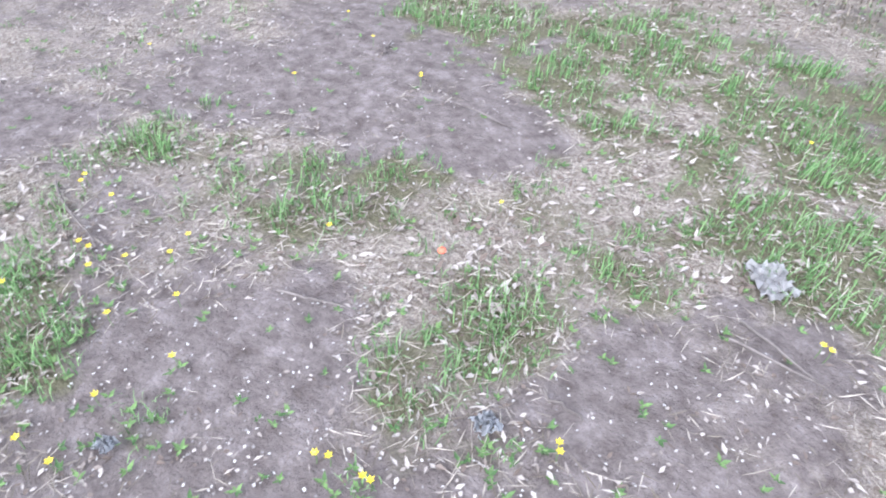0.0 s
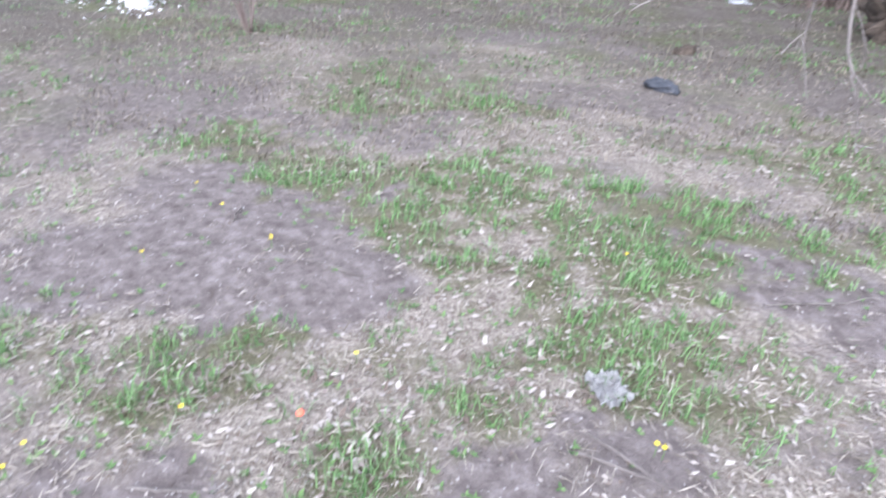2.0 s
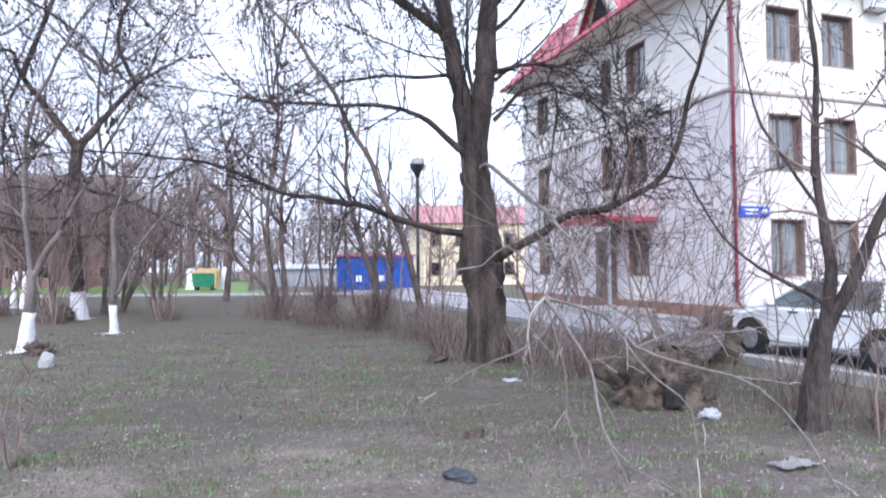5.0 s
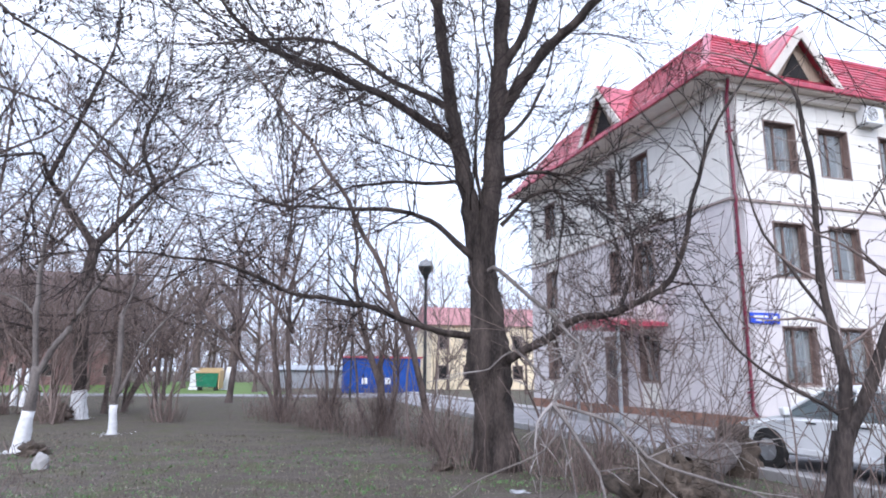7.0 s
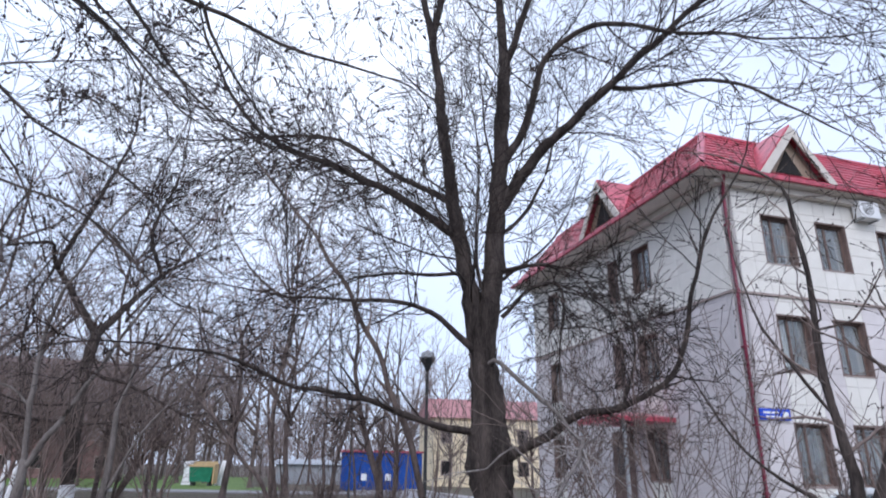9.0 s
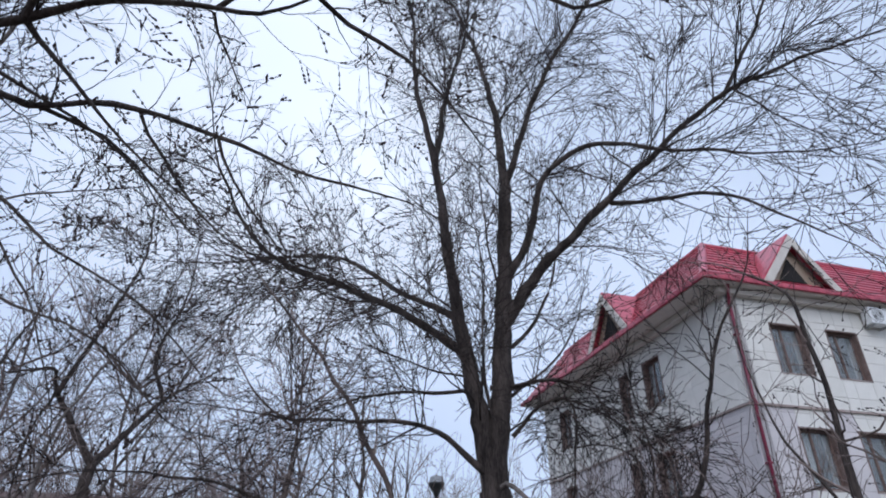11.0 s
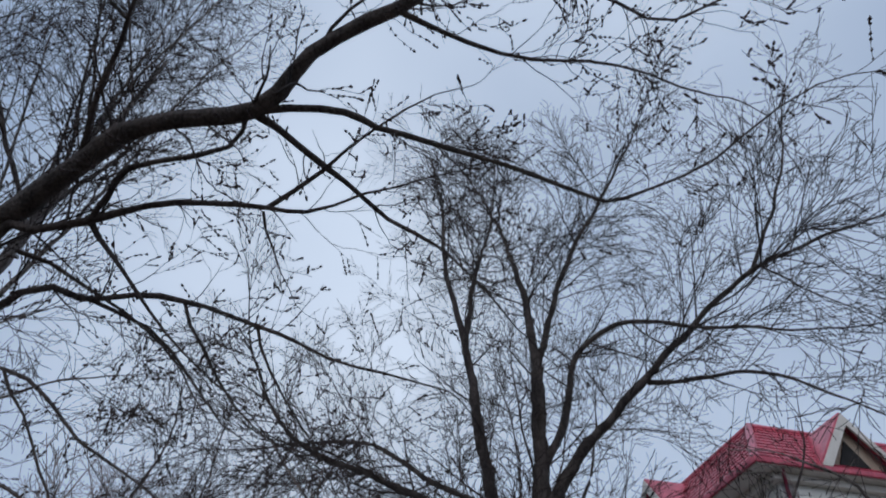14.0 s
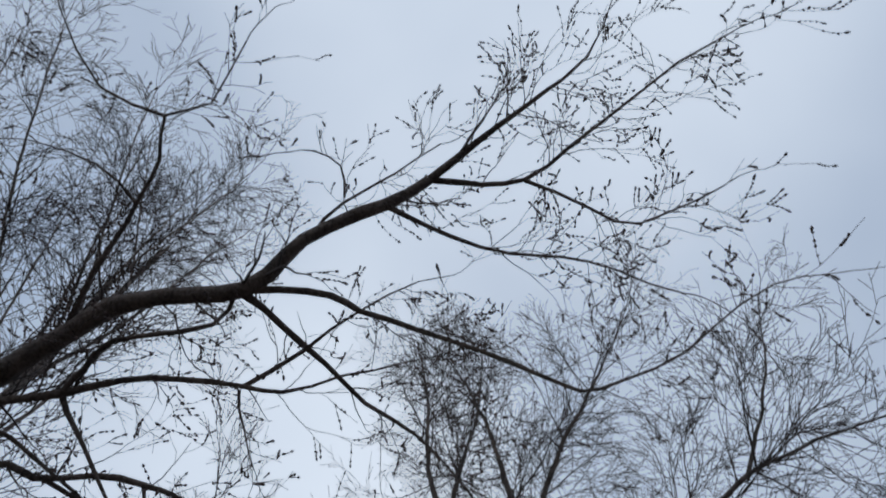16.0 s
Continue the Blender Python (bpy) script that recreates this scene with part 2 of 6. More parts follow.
def material(name, low, high, scale=8.0, rough=0.8, fine=60.0, bump=0.3, depth=0.01, metal=0.0, spec=0.3, stretch=None, per_object=0.0, per_island=0.0):
    """Two colours mixed by noise at two scales, with relief."""
    m = bpy.data.materials.new(name)
    m.use_nodes = True
    nt = m.node_tree
    b = nt.nodes["Principled BSDF"]
    b.inputs["Roughness"].default_value, b.inputs["Metallic"].default_value = rough, metal
    b.inputs["Specular IOR Level"].default_value = spec
    co = nt.nodes.new("ShaderNodeTexCoord")
    mp = nt.nodes.new("ShaderNodeMapping")
    nt.links.new(co.outputs["Object"], mp.inputs["Vector"])
    if stretch:
        mp.inputs["Scale"].default_value = stretch
    n1, n2 = nt.nodes.new("ShaderNodeTexNoise"), nt.nodes.new("ShaderNodeTexNoise")
    for nd, s, det in ((n1, scale, 6), (n2, fine, 4)):
        nd.inputs["Scale"].default_value, nd.inputs["Detail"].default_value = s, det
        nt.links.new(mp.outputs["Vector"], nd.inputs["Vector"])
    add = nt.nodes.new("ShaderNodeMath")
    add.operation = "MULTIPLY_ADD"
    nt.links.new(n2.outputs["Fac"], add.inputs[0])
    add.inputs[1].default_value = 0.5
    mul = nt.nodes.new("ShaderNodeMath")
    mul.operation = "MULTIPLY_ADD"
    nt.links.new(n1.outputs["Fac"], mul.inputs[0])
    mul.inputs[1].default_value, mul.inputs[2].default_value = 1.0, -0.25
    nt.links.new(mul.outputs[0], add.inputs[2])
    fac = add.outputs[0]
    for how, weight in (("ShaderNodeObjectInfo", per_object), ("ShaderNodeNewGeometry", per_island)):
        if weight:
            info, mix = nt.nodes.new(how), nt.nodes.new("ShaderNodeMix")
            mix.inputs[0].default_value = weight
            nt.links.new(fac, mix.inputs[2])
            nt.links.new(info.outputs["Random" if how.endswith("Info") else "Random Per Island"], mix.inputs[3])
            fac = mix.outputs[0]
    ramp = nt.nodes.new("ShaderNodeValToRGB")
    ramp.color_ramp.elements[0].position, ramp.color_ramp.elements[0].color = 0.28, (*low, 1)
    ramp.color_ramp.elements[1].position, ramp.color_ramp.elements[1].color = 0.72, (*high, 1)
    nt.links.new(fac, ramp.inputs["Fac"])
    nt.links.new(ramp.outputs["Color"], b.inputs["Base Color"])
    if bump:
        bp = nt.nodes.new("ShaderNodeBump")
        bp.inputs["Strength"].default_value, bp.inputs["Distance"].default_value = bump, depth
        nt.links.new(add.outputs[0], bp.inputs["Height"])
        nt.links.new(bp.outputs["Normal"], b.inputs["Normal"])
    M[name] = m
    return m


material("bark", (0.02, 0.016, 0.015), (0.105, 0.083, 0.074), 5, 0.9, 40, 1.0, 0.06, stretch=(1, 1, 0.22))
material("bark_grey", (0.1, 0.085, 0.078), (0.24, 0.21, 0.195), 5, 0.9, 40, 0.8, 0.03, stretch=(1, 1, 0.3))
material("twig_dark", (0.016, 0.012, 0.012), (0.058, 0.044, 0.04), 2, 0.85, 30, 0, per_island=0.4)
material("twig_brown", (0.1, 0.078, 0.07), (0.25, 0.195, 0.175), 2, 0.85, 30, 0, per_island=0.5)
material("twig_grey", (0.2, 0.175, 0.165), (0.42, 0.385, 0.365), 2, 0.85, 30, 0, per_island=0.5)
# paler twigs: the haze of distance is mixed into this colour
material("twig_haze", (0.17, 0.137, 0.133), (0.34, 0.285, 0.275), 1, 0.9, 10, 0, per_island=0.5)
material("bark_shrub", (0.06, 0.046, 0.042), (0.2, 0.155, 0.14), 5, 0.9, 40, 0.8, 0.02, stretch=(1, 1, 0.3))
material("twig_shrub", (0.1, 0.074, 0.065), (0.26, 0.2, 0.178), 1, 0.9, 10, 0, per_island=0.5)
material("bud", (0.018, 0.012, 0.012), (0.055, 0.034, 0.03), 3, 0.7, 30, 0, per_island=0.5)
material("lime", (0.62, 0.62, 0.63), (0.86, 0.86, 0.87), 9, 0.9, 60, 0.5, 0.01)
material("wall_tile", (0.57, 0.53, 0.53), (0.7, 0.655, 0.655), 1.2, 0.55, 25, 0.1, 0.004, per_object=0.18)
material("wall_cream", (0.69, 0.665, 0.615), (0.81, 0.785, 0.735), 1.5, 0.6, 25, 0.1, 0.004, per_object=0.18)
material("wall_core", (0.5, 0.47, 0.47), (0.58, 0.55, 0.55), 2, 0.8, 40, 0.2, 0.005)
material("plinth", (0.2, 0.11, 0.085), (0.33, 0.19, 0.14), 4, 0.8, 40, 0.3, 0.01)
material("soffit", (0.55, 0.5, 0.45), (0.68, 0.63, 0.57), 2, 0.7, 30, 0.1, 0.004)
material("roof_red", (0.27, 0.025, 0.05), (0.62, 0.1, 0.145), 3.2, 0.32, 22, 0.5, 0.02, spec=0.5, per_object=0.12)
material("pipe_red", (0.15, 0.012, 0.035), (0.22, 0.02, 0.05), 3, 0.4, 30, 0.1, 0.002, spec=0.5)
material("frame_brown", (0.11, 0.07, 0.06), (0.19, 0.13, 0.11), 4, 0.5, 50, 0.1, 0.002)
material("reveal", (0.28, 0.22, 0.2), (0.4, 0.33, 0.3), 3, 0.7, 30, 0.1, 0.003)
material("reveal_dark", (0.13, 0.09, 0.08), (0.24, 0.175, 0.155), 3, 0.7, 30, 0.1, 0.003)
material("gable_wood", (0.26, 0.2, 0.15), (0.4, 0.32, 0.25), 3, 0.7, 40, 0.2, 0.004, stretch=(6, 6, 1))
# near-black: the shade inside rooms, gable opening and stump put into the colour
material("inside_shade", (0.015, 0.014, 0.014), (0.03, 0.028, 0.028), 2, 0.9, 20, 0)
material("curtain", (0.3, 0.3, 0.3), (0.48, 0.47, 0.46), 2, 0.9, 30, 0.2, 0.01, stretch=(9, 9, 0.6))
material("sign_blue", (0.02, 0.06, 0.5), (0.03, 0.09, 0.62), 3, 0.4, 30, 0)
material("white_paint", (0.74, 0.75, 0.76), (0.82, 0.83, 0.84), 2, 0.5, 30, 0.05, 0.002)
material("car_white", (0.75, 0.77, 0.78), (0.82, 0.83, 0.84), 1, 0.25, 30, 0, spec=0.6)
material("rubber", (0.02, 0.02, 0.02), (0.045, 0.043, 0.042), 6, 0.85, 60, 0.3, 0.004)
material("rim", (0.35, 0.36, 0.37), (0.5, 0.51, 0.52), 4, 0.35, 40, 0, metal=0.8)
material("steel_grey", (0.3, 0.31, 0.32), (0.45, 0.46, 0.47), 3, 0.5, 40, 0.1, 0.002, metal=0.4)
material("dark_metal", (0.02, 0.022, 0.022), (0.05, 0.05, 0.052), 4, 0.5, 40, 0.1, 0.002)
material("blue_sheet", (0.012, 0.055, 0.26), (0.02, 0.085, 0.36), 2, 0.45, 30, 0.1, 0.004)
material("green_sheet", (0.01, 0.13, 0.07), (0.02, 0.2, 0.11), 2, 0.5, 30, 0.1, 0.004)
material("roof_far", (0.34, 0.15, 0.16), (0.45, 0.22, 0.22), 1, 0.6, 20, 0.1, 0.004)
material("yellow_wall", (0.76, 0.64, 0.44), (0.85, 0.74, 0.54), 1, 0.8, 20, 0.1, 0.004)
material("orange_wood", (0.5, 0.34, 0.17), (0.62, 0.45, 0.26), 3, 0.7, 30, 0.1, 0.003)
material("brick", (0.18, 0.108, 0.102), (0.26, 0.16, 0.15), 1.2, 0.9, 30, 0.2, 0.006)
material("shed_wall", (0.3, 0.32, 0.35), (0.43, 0.45, 0.48), 1, 0.7, 20, 0.1, 0.004)
material("asphalt", (0.22, 0.215, 0.225), (0.36, 0.35, 0.36), 1.2, 0.9, 120, 0.4, 0.006)
material("kerb", (0.3, 0.29, 0.29), (0.42, 0.41, 0.4), 3, 0.9, 60, 0.4, 0.006)
material("grass_blade", (0.07, 0.15, 0.05), (0.19, 0.32, 0.13), 0.8, 0.6, 6, 0, per_island=0.6)
material("grass_far", (0.07, 0.13, 0.03), (0.17, 0.25, 0.07), 0.6, 0.8, 20, 0.5, 0.03)
material("straw", (0.13, 0.108, 0.083), (0.43, 0.385, 0.33), 2, 0.8, 20, 0, per_island=0.7)
material("worn_grass", (0.075, 0.06, 0.045), (0.27, 0.235, 0.185), 2, 0.8, 20, 0, per_island=0.7)
material("dead_leaf", (0.14, 0.108, 0.09), (0.4, 0.36, 0.33), 3, 0.8, 60, 0, per_island=0.85)
material("weed", (0.05, 0.1, 0.035), (0.14, 0.23, 0.08), 1.5, 0.7, 20, 0, per_island=0.6)
material("petal", (0.75, 0.55, 0.02), (0.9, 0.75, 0.05), 5, 0.6, 30, 0)
material("litter_white", (0.3, 0.31, 0.33), (0.5, 0.515, 0.54), 6, 0.5, 50, 0.6, 0.02)
material("litter_clear", (0.3, 0.29, 0.29), (0.5, 0.49, 0.49), 20, 0.35, 60, 0.3)
material("plastic_dark", (0.025, 0.028, 0.035), (0.07, 0.075, 0.09), 6, 0.4, 50, 0.4, 0.01)
material("pebble", (0.22, 0.2, 0.19), (0.5, 0.48, 0.46), 5, 0.8, 40, 0, per_island=0.9)
material("stump_wood", (0.035, 0.028, 0.024), (0.15, 0.118, 0.095), 4, 0.95, 30, 1.0, 0.04)


def glass(name, tint, rough):
    m = bpy.data.materials.new(name)
    m.use_nodes = True
    b = m.node_tree.nodes["Principled BSDF"]
    b.inputs["Base Color"].default_value = (*tint, 1)
    b.inputs["Roughness"].default_value, b.inputs["IOR"].default_value = rough, 1.5
    b.inputs["Transmission Weight"].default_value = 0.9
    M[name] = m


glass("glass", (0.75, 0.8, 0.82), 0.03)
glass("car_glass", (0.25, 0.3, 0.31), 0.03)


def ground_material():
    """Bare soil, thatch and far lawn, mixed by wide and fine noise and the sheet's own cover values."""
    m = bpy.data.materials.new("ground_soil")
    m.use_nodes = True
    nt = m.node_tree
    b = nt.nodes["Principled BSDF"]
    b.inputs["Roughness"].default_value, b.inputs["Specular IOR Level"].default_value = 0.95, 0.15
    co = nt.nodes.new("ShaderNodeTexCoord")

    def noisy(scale, detail, rough=0.6):
        nd = nt.nodes.new("ShaderNodeTexNoise")
        nd.inputs["Scale"].default_value, nd.inputs["Detail"].default_value, nd.inputs["Roughness"].default_value = scale, detail, rough
        nt.links.new(co.outputs["Object"], nd.inputs["Vector"])
        return nd.outputs["Fac"]

    def ramp(fac, stops):
        r = nt.nodes.new("ShaderNodeValToRGB")
        while len(r.color_ramp.elements) < len(stops):
            r.color_ramp.elements.new(0.5)
        for e, (pos, col) in zip(r.color_ramp.elements, stops):
            e.position, e.color = pos, (*col, 1)
        nt.links.new(fac, r.inputs["Fac"])
        return r.outputs["Color"]

    def mix(fac, a, c):
        x = nt.nodes.new("ShaderNodeMix")
        x.data_type = "RGBA"
        nt.links.new(fac, x.inputs[0])
        nt.links.new(a, x.inputs[6])
        nt.links.new(c, x.inputs[7])
        return x.outputs[2]

    def maths(op, a, c, clamp=False):
        x = nt.nodes.new("ShaderNodeMath")
        x.operation, x.use_clamp = op, clamp
        for i, q in enumerate((a, c)):
            if isinstance(q, (int, float)):
                x.inputs[i].default_value = q
            else:
                nt.links.new(q, x.inputs[i])
        return x.outputs[0]

    soil = ramp(noisy(14, 8, 0.7), [(0.3, (0.09, 0.073, 0.067)), (0.55, (0.185, 0.157, 0.15)), (0.75, (0.31, 0.273, 0.266))])
    thatch = ramp(noisy(62, 8, 0.85), [(0.34, (0.085, 0.068, 0.058)), (0.5, (0.25, 0.213, 0.182)), (0.68, (0.56, 0.51, 0.455))])
    green = ramp(noisy(60, 5, 0.8), [(0.3, (0.075, 0.07, 0.046)), (0.55, (0.15, 0.14, 0.09)), (0.75, (0.27, 0.24, 0.18))])
    worn = ramp(noisy(34, 8, 0.85), [(0.34, (0.04, 0.032, 0.027)), (0.52, (0.112, 0.096, 0.08)), (0.7, (0.33, 0.295, 0.25))])
    cover = nt.nodes.new("ShaderNodeAttribute")
    cover.attribute_name = "cover"
    split = nt.nodes.new("ShaderNodeSeparateColor")
    nt.links.new(cover.outputs["Color"], split.inputs["Color"])
    patch = noisy(5.5, 6, 0.75)
    f1 = maths("MULTIPLY", maths("SUBTRACT", maths("ADD", split.outputs[0], maths("MULTIPLY", patch, 1.5)), 1.1), 2.6, True)
    f2 = maths("MULTIPLY", maths("SUBTRACT", maths("ADD", split.outputs[1], maths("MULTIPLY", noisy(9, 6, 0.75), 1.1)), 0.86), 2.6, True)
    wide = nt.nodes.new("ShaderNodeMapping")
    wide.inputs["Scale"].default_value = (0.35, 1.0, 1.0)
    nt.links.new(co.outputs["Object"], wide.inputs["Vector"])
    bands = nt.nodes.new("ShaderNodeTexNoise")
    bands.inputs["Scale"].default_value, bands.inputs["Detail"].default_value, bands.inputs["Roughness"].default_value = 1.3, 7, 0.7
    nt.links.new(wide.outputs["Vector"], bands.inputs["Vector"])
    f3 = maths("MULTIPLY", split.outputs[2], maths("MULTIPLY", maths("SUBTRACT", bands.outputs["Fac"], 0.3), 4.6, True), True)
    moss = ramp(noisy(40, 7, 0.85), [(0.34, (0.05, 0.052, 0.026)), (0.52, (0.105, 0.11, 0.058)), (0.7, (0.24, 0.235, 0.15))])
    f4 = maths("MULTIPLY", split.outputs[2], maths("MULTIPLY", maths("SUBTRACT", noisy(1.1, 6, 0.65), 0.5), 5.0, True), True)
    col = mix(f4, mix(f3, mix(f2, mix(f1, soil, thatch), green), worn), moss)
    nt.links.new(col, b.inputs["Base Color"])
    bp = nt.nodes.new("ShaderNodeBump")
    bp.inputs["Strength"].default_value, bp.inputs["Distance"].default_value = 0.9, 0.03
    nt.links.new(maths("ADD", noisy(18, 9, 0.7), maths("MULTIPLY", noisy(90, 3), 0.3)), bp.inputs["Height"])
    nt.links.new(bp.outputs["Normal"], b.inputs["Normal"])
    M["ground"] = m


ground_material()


# ---- ground: one sheet to the horizon ----
def blob(x, y, rows):
    return sum(math.exp(-((x - cx) ** 2 + (y - cy) ** 2) / (r * r)) for cx, cy, r in rows)


# patches: place and reach
GREEN = [(-1.25, 1.44, 0.25), (-1.34, 1.24, 0.20), (-1.09, 1.54, 0.18), (-1.99, 1.59, 0.22), (-0.75, 2.89, 0.30), (-0.70, 2.27, 0.20), (-0.03, 2.81, 0.35), (0.20, 2.96, 0.35), (-0.04, 2.33, 0.20), (0.25, 2.13, 0.25), (-0.34, 1.41, 0.25), (0.20, 1.63, 0.30), (-0.68, 0.82, 0.17), (-0.75, 1.23, 0.13), (-0.84, 2.45, 0.20), (-1.26, 0.22, 0.15), (-1.00, 0.38, 0.15), (-0.75, 1.84, 0.15), (-1.97, 1.10, 0.20), (-0.16, 1.84, 0.15), (-0.54, 1.09, 0.15), (-1.64, 0.43, 0.25), (-1.49, 2.75, 0.35)]
GREEN += [(-1.07, 4.42, 0.50), (-0.87, 2.96, 0.40), (-0.71, 2.38, 0.25), (1.36, 4.30, 0.60), (1.31, 2.89, 0.35), (0.81, 2.64, 0.25), (1.40, 3.52, 0.30), (1.71, 3.20, 0.40), (-1.59, 2.87, 0.40), (-1.67, 4.03, 0.35), (-2.39, 3.23, 0.30), (-2.18, 4.22, 0.20), (2.22, 4.84, 0.30), (1.66, 6.52, 0.50), (-1.83, 4.82, 0.40), (-1.04, 9.98, 0.50), (-3.93, 5.65, 0.60), (1.13, 2.20, 0.20), (1.72, 3.15, 0.30), (1.72, 2.72, 0.28), (1.35, 2.89, 0.22), (2.22, 3.78, 0.30), (1.60, 2.38, 0.25), (0.49, 3.02, 0.25), (0.17, 3.24, 0.20), (-0.03, 2.37, 0.15), (0.35, 2.15, 0.20), (2.18, 4.46, 0.35), (-0.62, 3.45, 0.25), (-1.60, 4.09, 0.25), (-1.73, 2.78, 0.20), (-1.40, 2.82, 0.20), (-2.02, 4.97, 0.30), (1.93, 3.99, 0.30), (2.19, 3.30, 0.30)]
BARE = [(-1.17, 0.80, 0.25), (-1.21, 0.48, 0.25), (-1.28, 0.32, 0.20), (-0.92, 0.55, 0.30), (-0.18, 1.20, 0.22), (0.03, 1.26, 0.22), (0.05, 1.01, 0.20), (-1.26, 1.86, 0.35), (-1.01, 2.02, 0.30), (-1.89, 2.19, 0.50), (-2.51, 1.10, 0.30), (-3.11, 3.79, 0.60), (-1.79, 2.02, 0.40), (0.57, 2.64, 0.25), (0.92, 2.57, 0.30), (1.18, 2.34, 0.30), (1.88, 5.46, 0.70)]
DRY = [(-0.97, 1.40, 0.25), (-1.08, 1.18, 0.25), (-0.30, 2.04, 0.35), (-0.33, 2.51, 0.30), (-0.01, 1.77, 0.20), (-0.33, 1.64, 0.25), (-0.58, 0.97, 0.25), (0.22, 1.22, 0.30), (-1.97, 1.36, 0.30), (-0.64, 3.42, 0.30), (-0.63, 1.42, 0.20), (-0.40, 2.64, 0.30), (-0.65, 3.55, 0.30), (-0.31, 4.01, 0.40), (-0.24, 2.21, 0.30), (-1.06, 5.77, 0.60), (1.74, 4.98, 0.50), (1.39, 2.71, 0.30), (-3.18, 4.99, 0.60)]


def height(x, y):
    near = math.exp(-(x * x + y * y) / 900)
    h = 0.05 * noise.noise(Vector((x * 0.55, y * 0.55, 0.3))) * near + 0.018 * noise.noise(Vector((x * 2.3, y * 2.3, 4)))* near
    return h + 0.05 * math.exp(-((x - 0.22) ** 2 + (y - 1.25) ** 2) / 0.09)


def cover_at(x, y):
    v = Vector((x, y, 0))
    wx, wy = 0.22 * noise.noise(v * 2.2 + Vector((5, 0, 0))) + 0.1 * noise.noise(v * 7), 0.22 * noise.noise(v * 2.2 + Vector((0, 5, 0))) + 0.1 * noise.noise(v * 7 + Vector((3, 3, 0)))
    x, y = x + wx, y + wy
    wide = 0.5 + 0.5 * noise.noise(v * 0.7) + 0.35 * noise.noise(v * 2.1)
    dry = 0.5 + 0.85 * (wide - 0.5) - 0.6 * min(1, blob(x, y, BARE)) * max(0.2, min(1.2, 0.85 + 1.3 * noise.noise(v * 3.4))) + 0.5 * min(1, blob(x, y, DRY)) - 0.26 * min(1, max(0, (math.hypot(x, y) - 3) / 6)) + 0.42 * noise.noise(Vector((x * 1.6, y * 4.0, 8)))
    far = min(1, max(0, (math.hypot(x, y) - 5) / 14))
    grass = 0.2 + 0.34 * (wide - 0.5) + 0.82 * min(1, blob(x, y, GREEN)) * max(0.0, min(1.3, 0.72 + 1.3 * noise.noise(v * 8.5) + 0.8 * noise.noise(v * 2.9))) - 0.5 * min(1, blob(x, y, BARE)) + 0.42 * far + 0.3 * noise.noise(v * 5.5) + 0.42 * noise.noise(Vector((x * 1.1, y * 2.6, 3)))
    return max(0, min(1, dry)), max(0, min(1, grass))


def ground_sheet():
    def axis(lo, hi, fine):
        out, x = [], 0.0
        while x < hi:
            out.append(x)
            x += fine if x < 6 else fine * (x / 6) ** 1.6
        out.append(hi)
        neg, x = [], -fine
        while x > lo:
            neg.append(x)
            x -= fine if x > -6 else fine * (-x / 6) ** 1.6
        neg.append(lo)
        return sorted(neg + out)
    xs, ys = axis(-1500, 1500, 0.095), axis(-1500, 1500, 0.095)
    verts = [(x, y, height(x, y)) for y in ys for x in xs]
    w = len(xs)
    faces = [(j * w + i, j * w + i + 1, (j + 1) * w + i + 1, (j + 1) * w + i) for j in range(len(ys) - 1) for i in range(w - 1)]
    me = mesh_of("ground", verts, faces, True)
    layer = me.color_attributes.new("cover", "FLOAT_COLOR", "POINT")
    flat = []
    for x, y, _ in verts:
        a, g = cover_at(x, y) if abs(x) < 80 and abs(y) < 80 else (0.4, 0.35)
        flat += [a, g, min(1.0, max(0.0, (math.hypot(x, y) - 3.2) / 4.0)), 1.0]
    layer.data.foreach_set("color", flat)
    tagged(part("ground", me, M["ground"]), "worn lawn of bare grey-brown soil, dry thatch and patchy new grass", "ground", kind="structure")


ground_sheet()

HOUSE = pose(8.83, 18.03, 0, 0, 0, 16.5)


def on_house(x, y, z=0.0):
    return HOUSE @ Vector((x, y, z))


def strip(name, rows, z0, z1, mat, label, category, kind="structure"):
    """A flat slab over an outline of corners."""
    bm = bmesh.new()
    lo = [bm.verts.new((x, y, z0)) for x, y in rows]
    hi = [bm.verts.new((x, y, z1)) for x, y in rows]
    bm.faces.new(hi)
    n = len(rows)
    for i in range(n):
        bm.faces.new((lo[i], lo[(i + 1) % n], hi[(i + 1) % n], hi[i]))
    bmesh.ops.recalc_face_normals(bm, faces=bm.faces)
    return tagged(part(name, bm, mat), label, category, kind=kind)


def along(u0, u1, v0, v1):
    return [tuple(on_house(u, v)[:2]) for u, v in ((u0, v0), (u1, v0), (u1, v1), (u0, v1))]


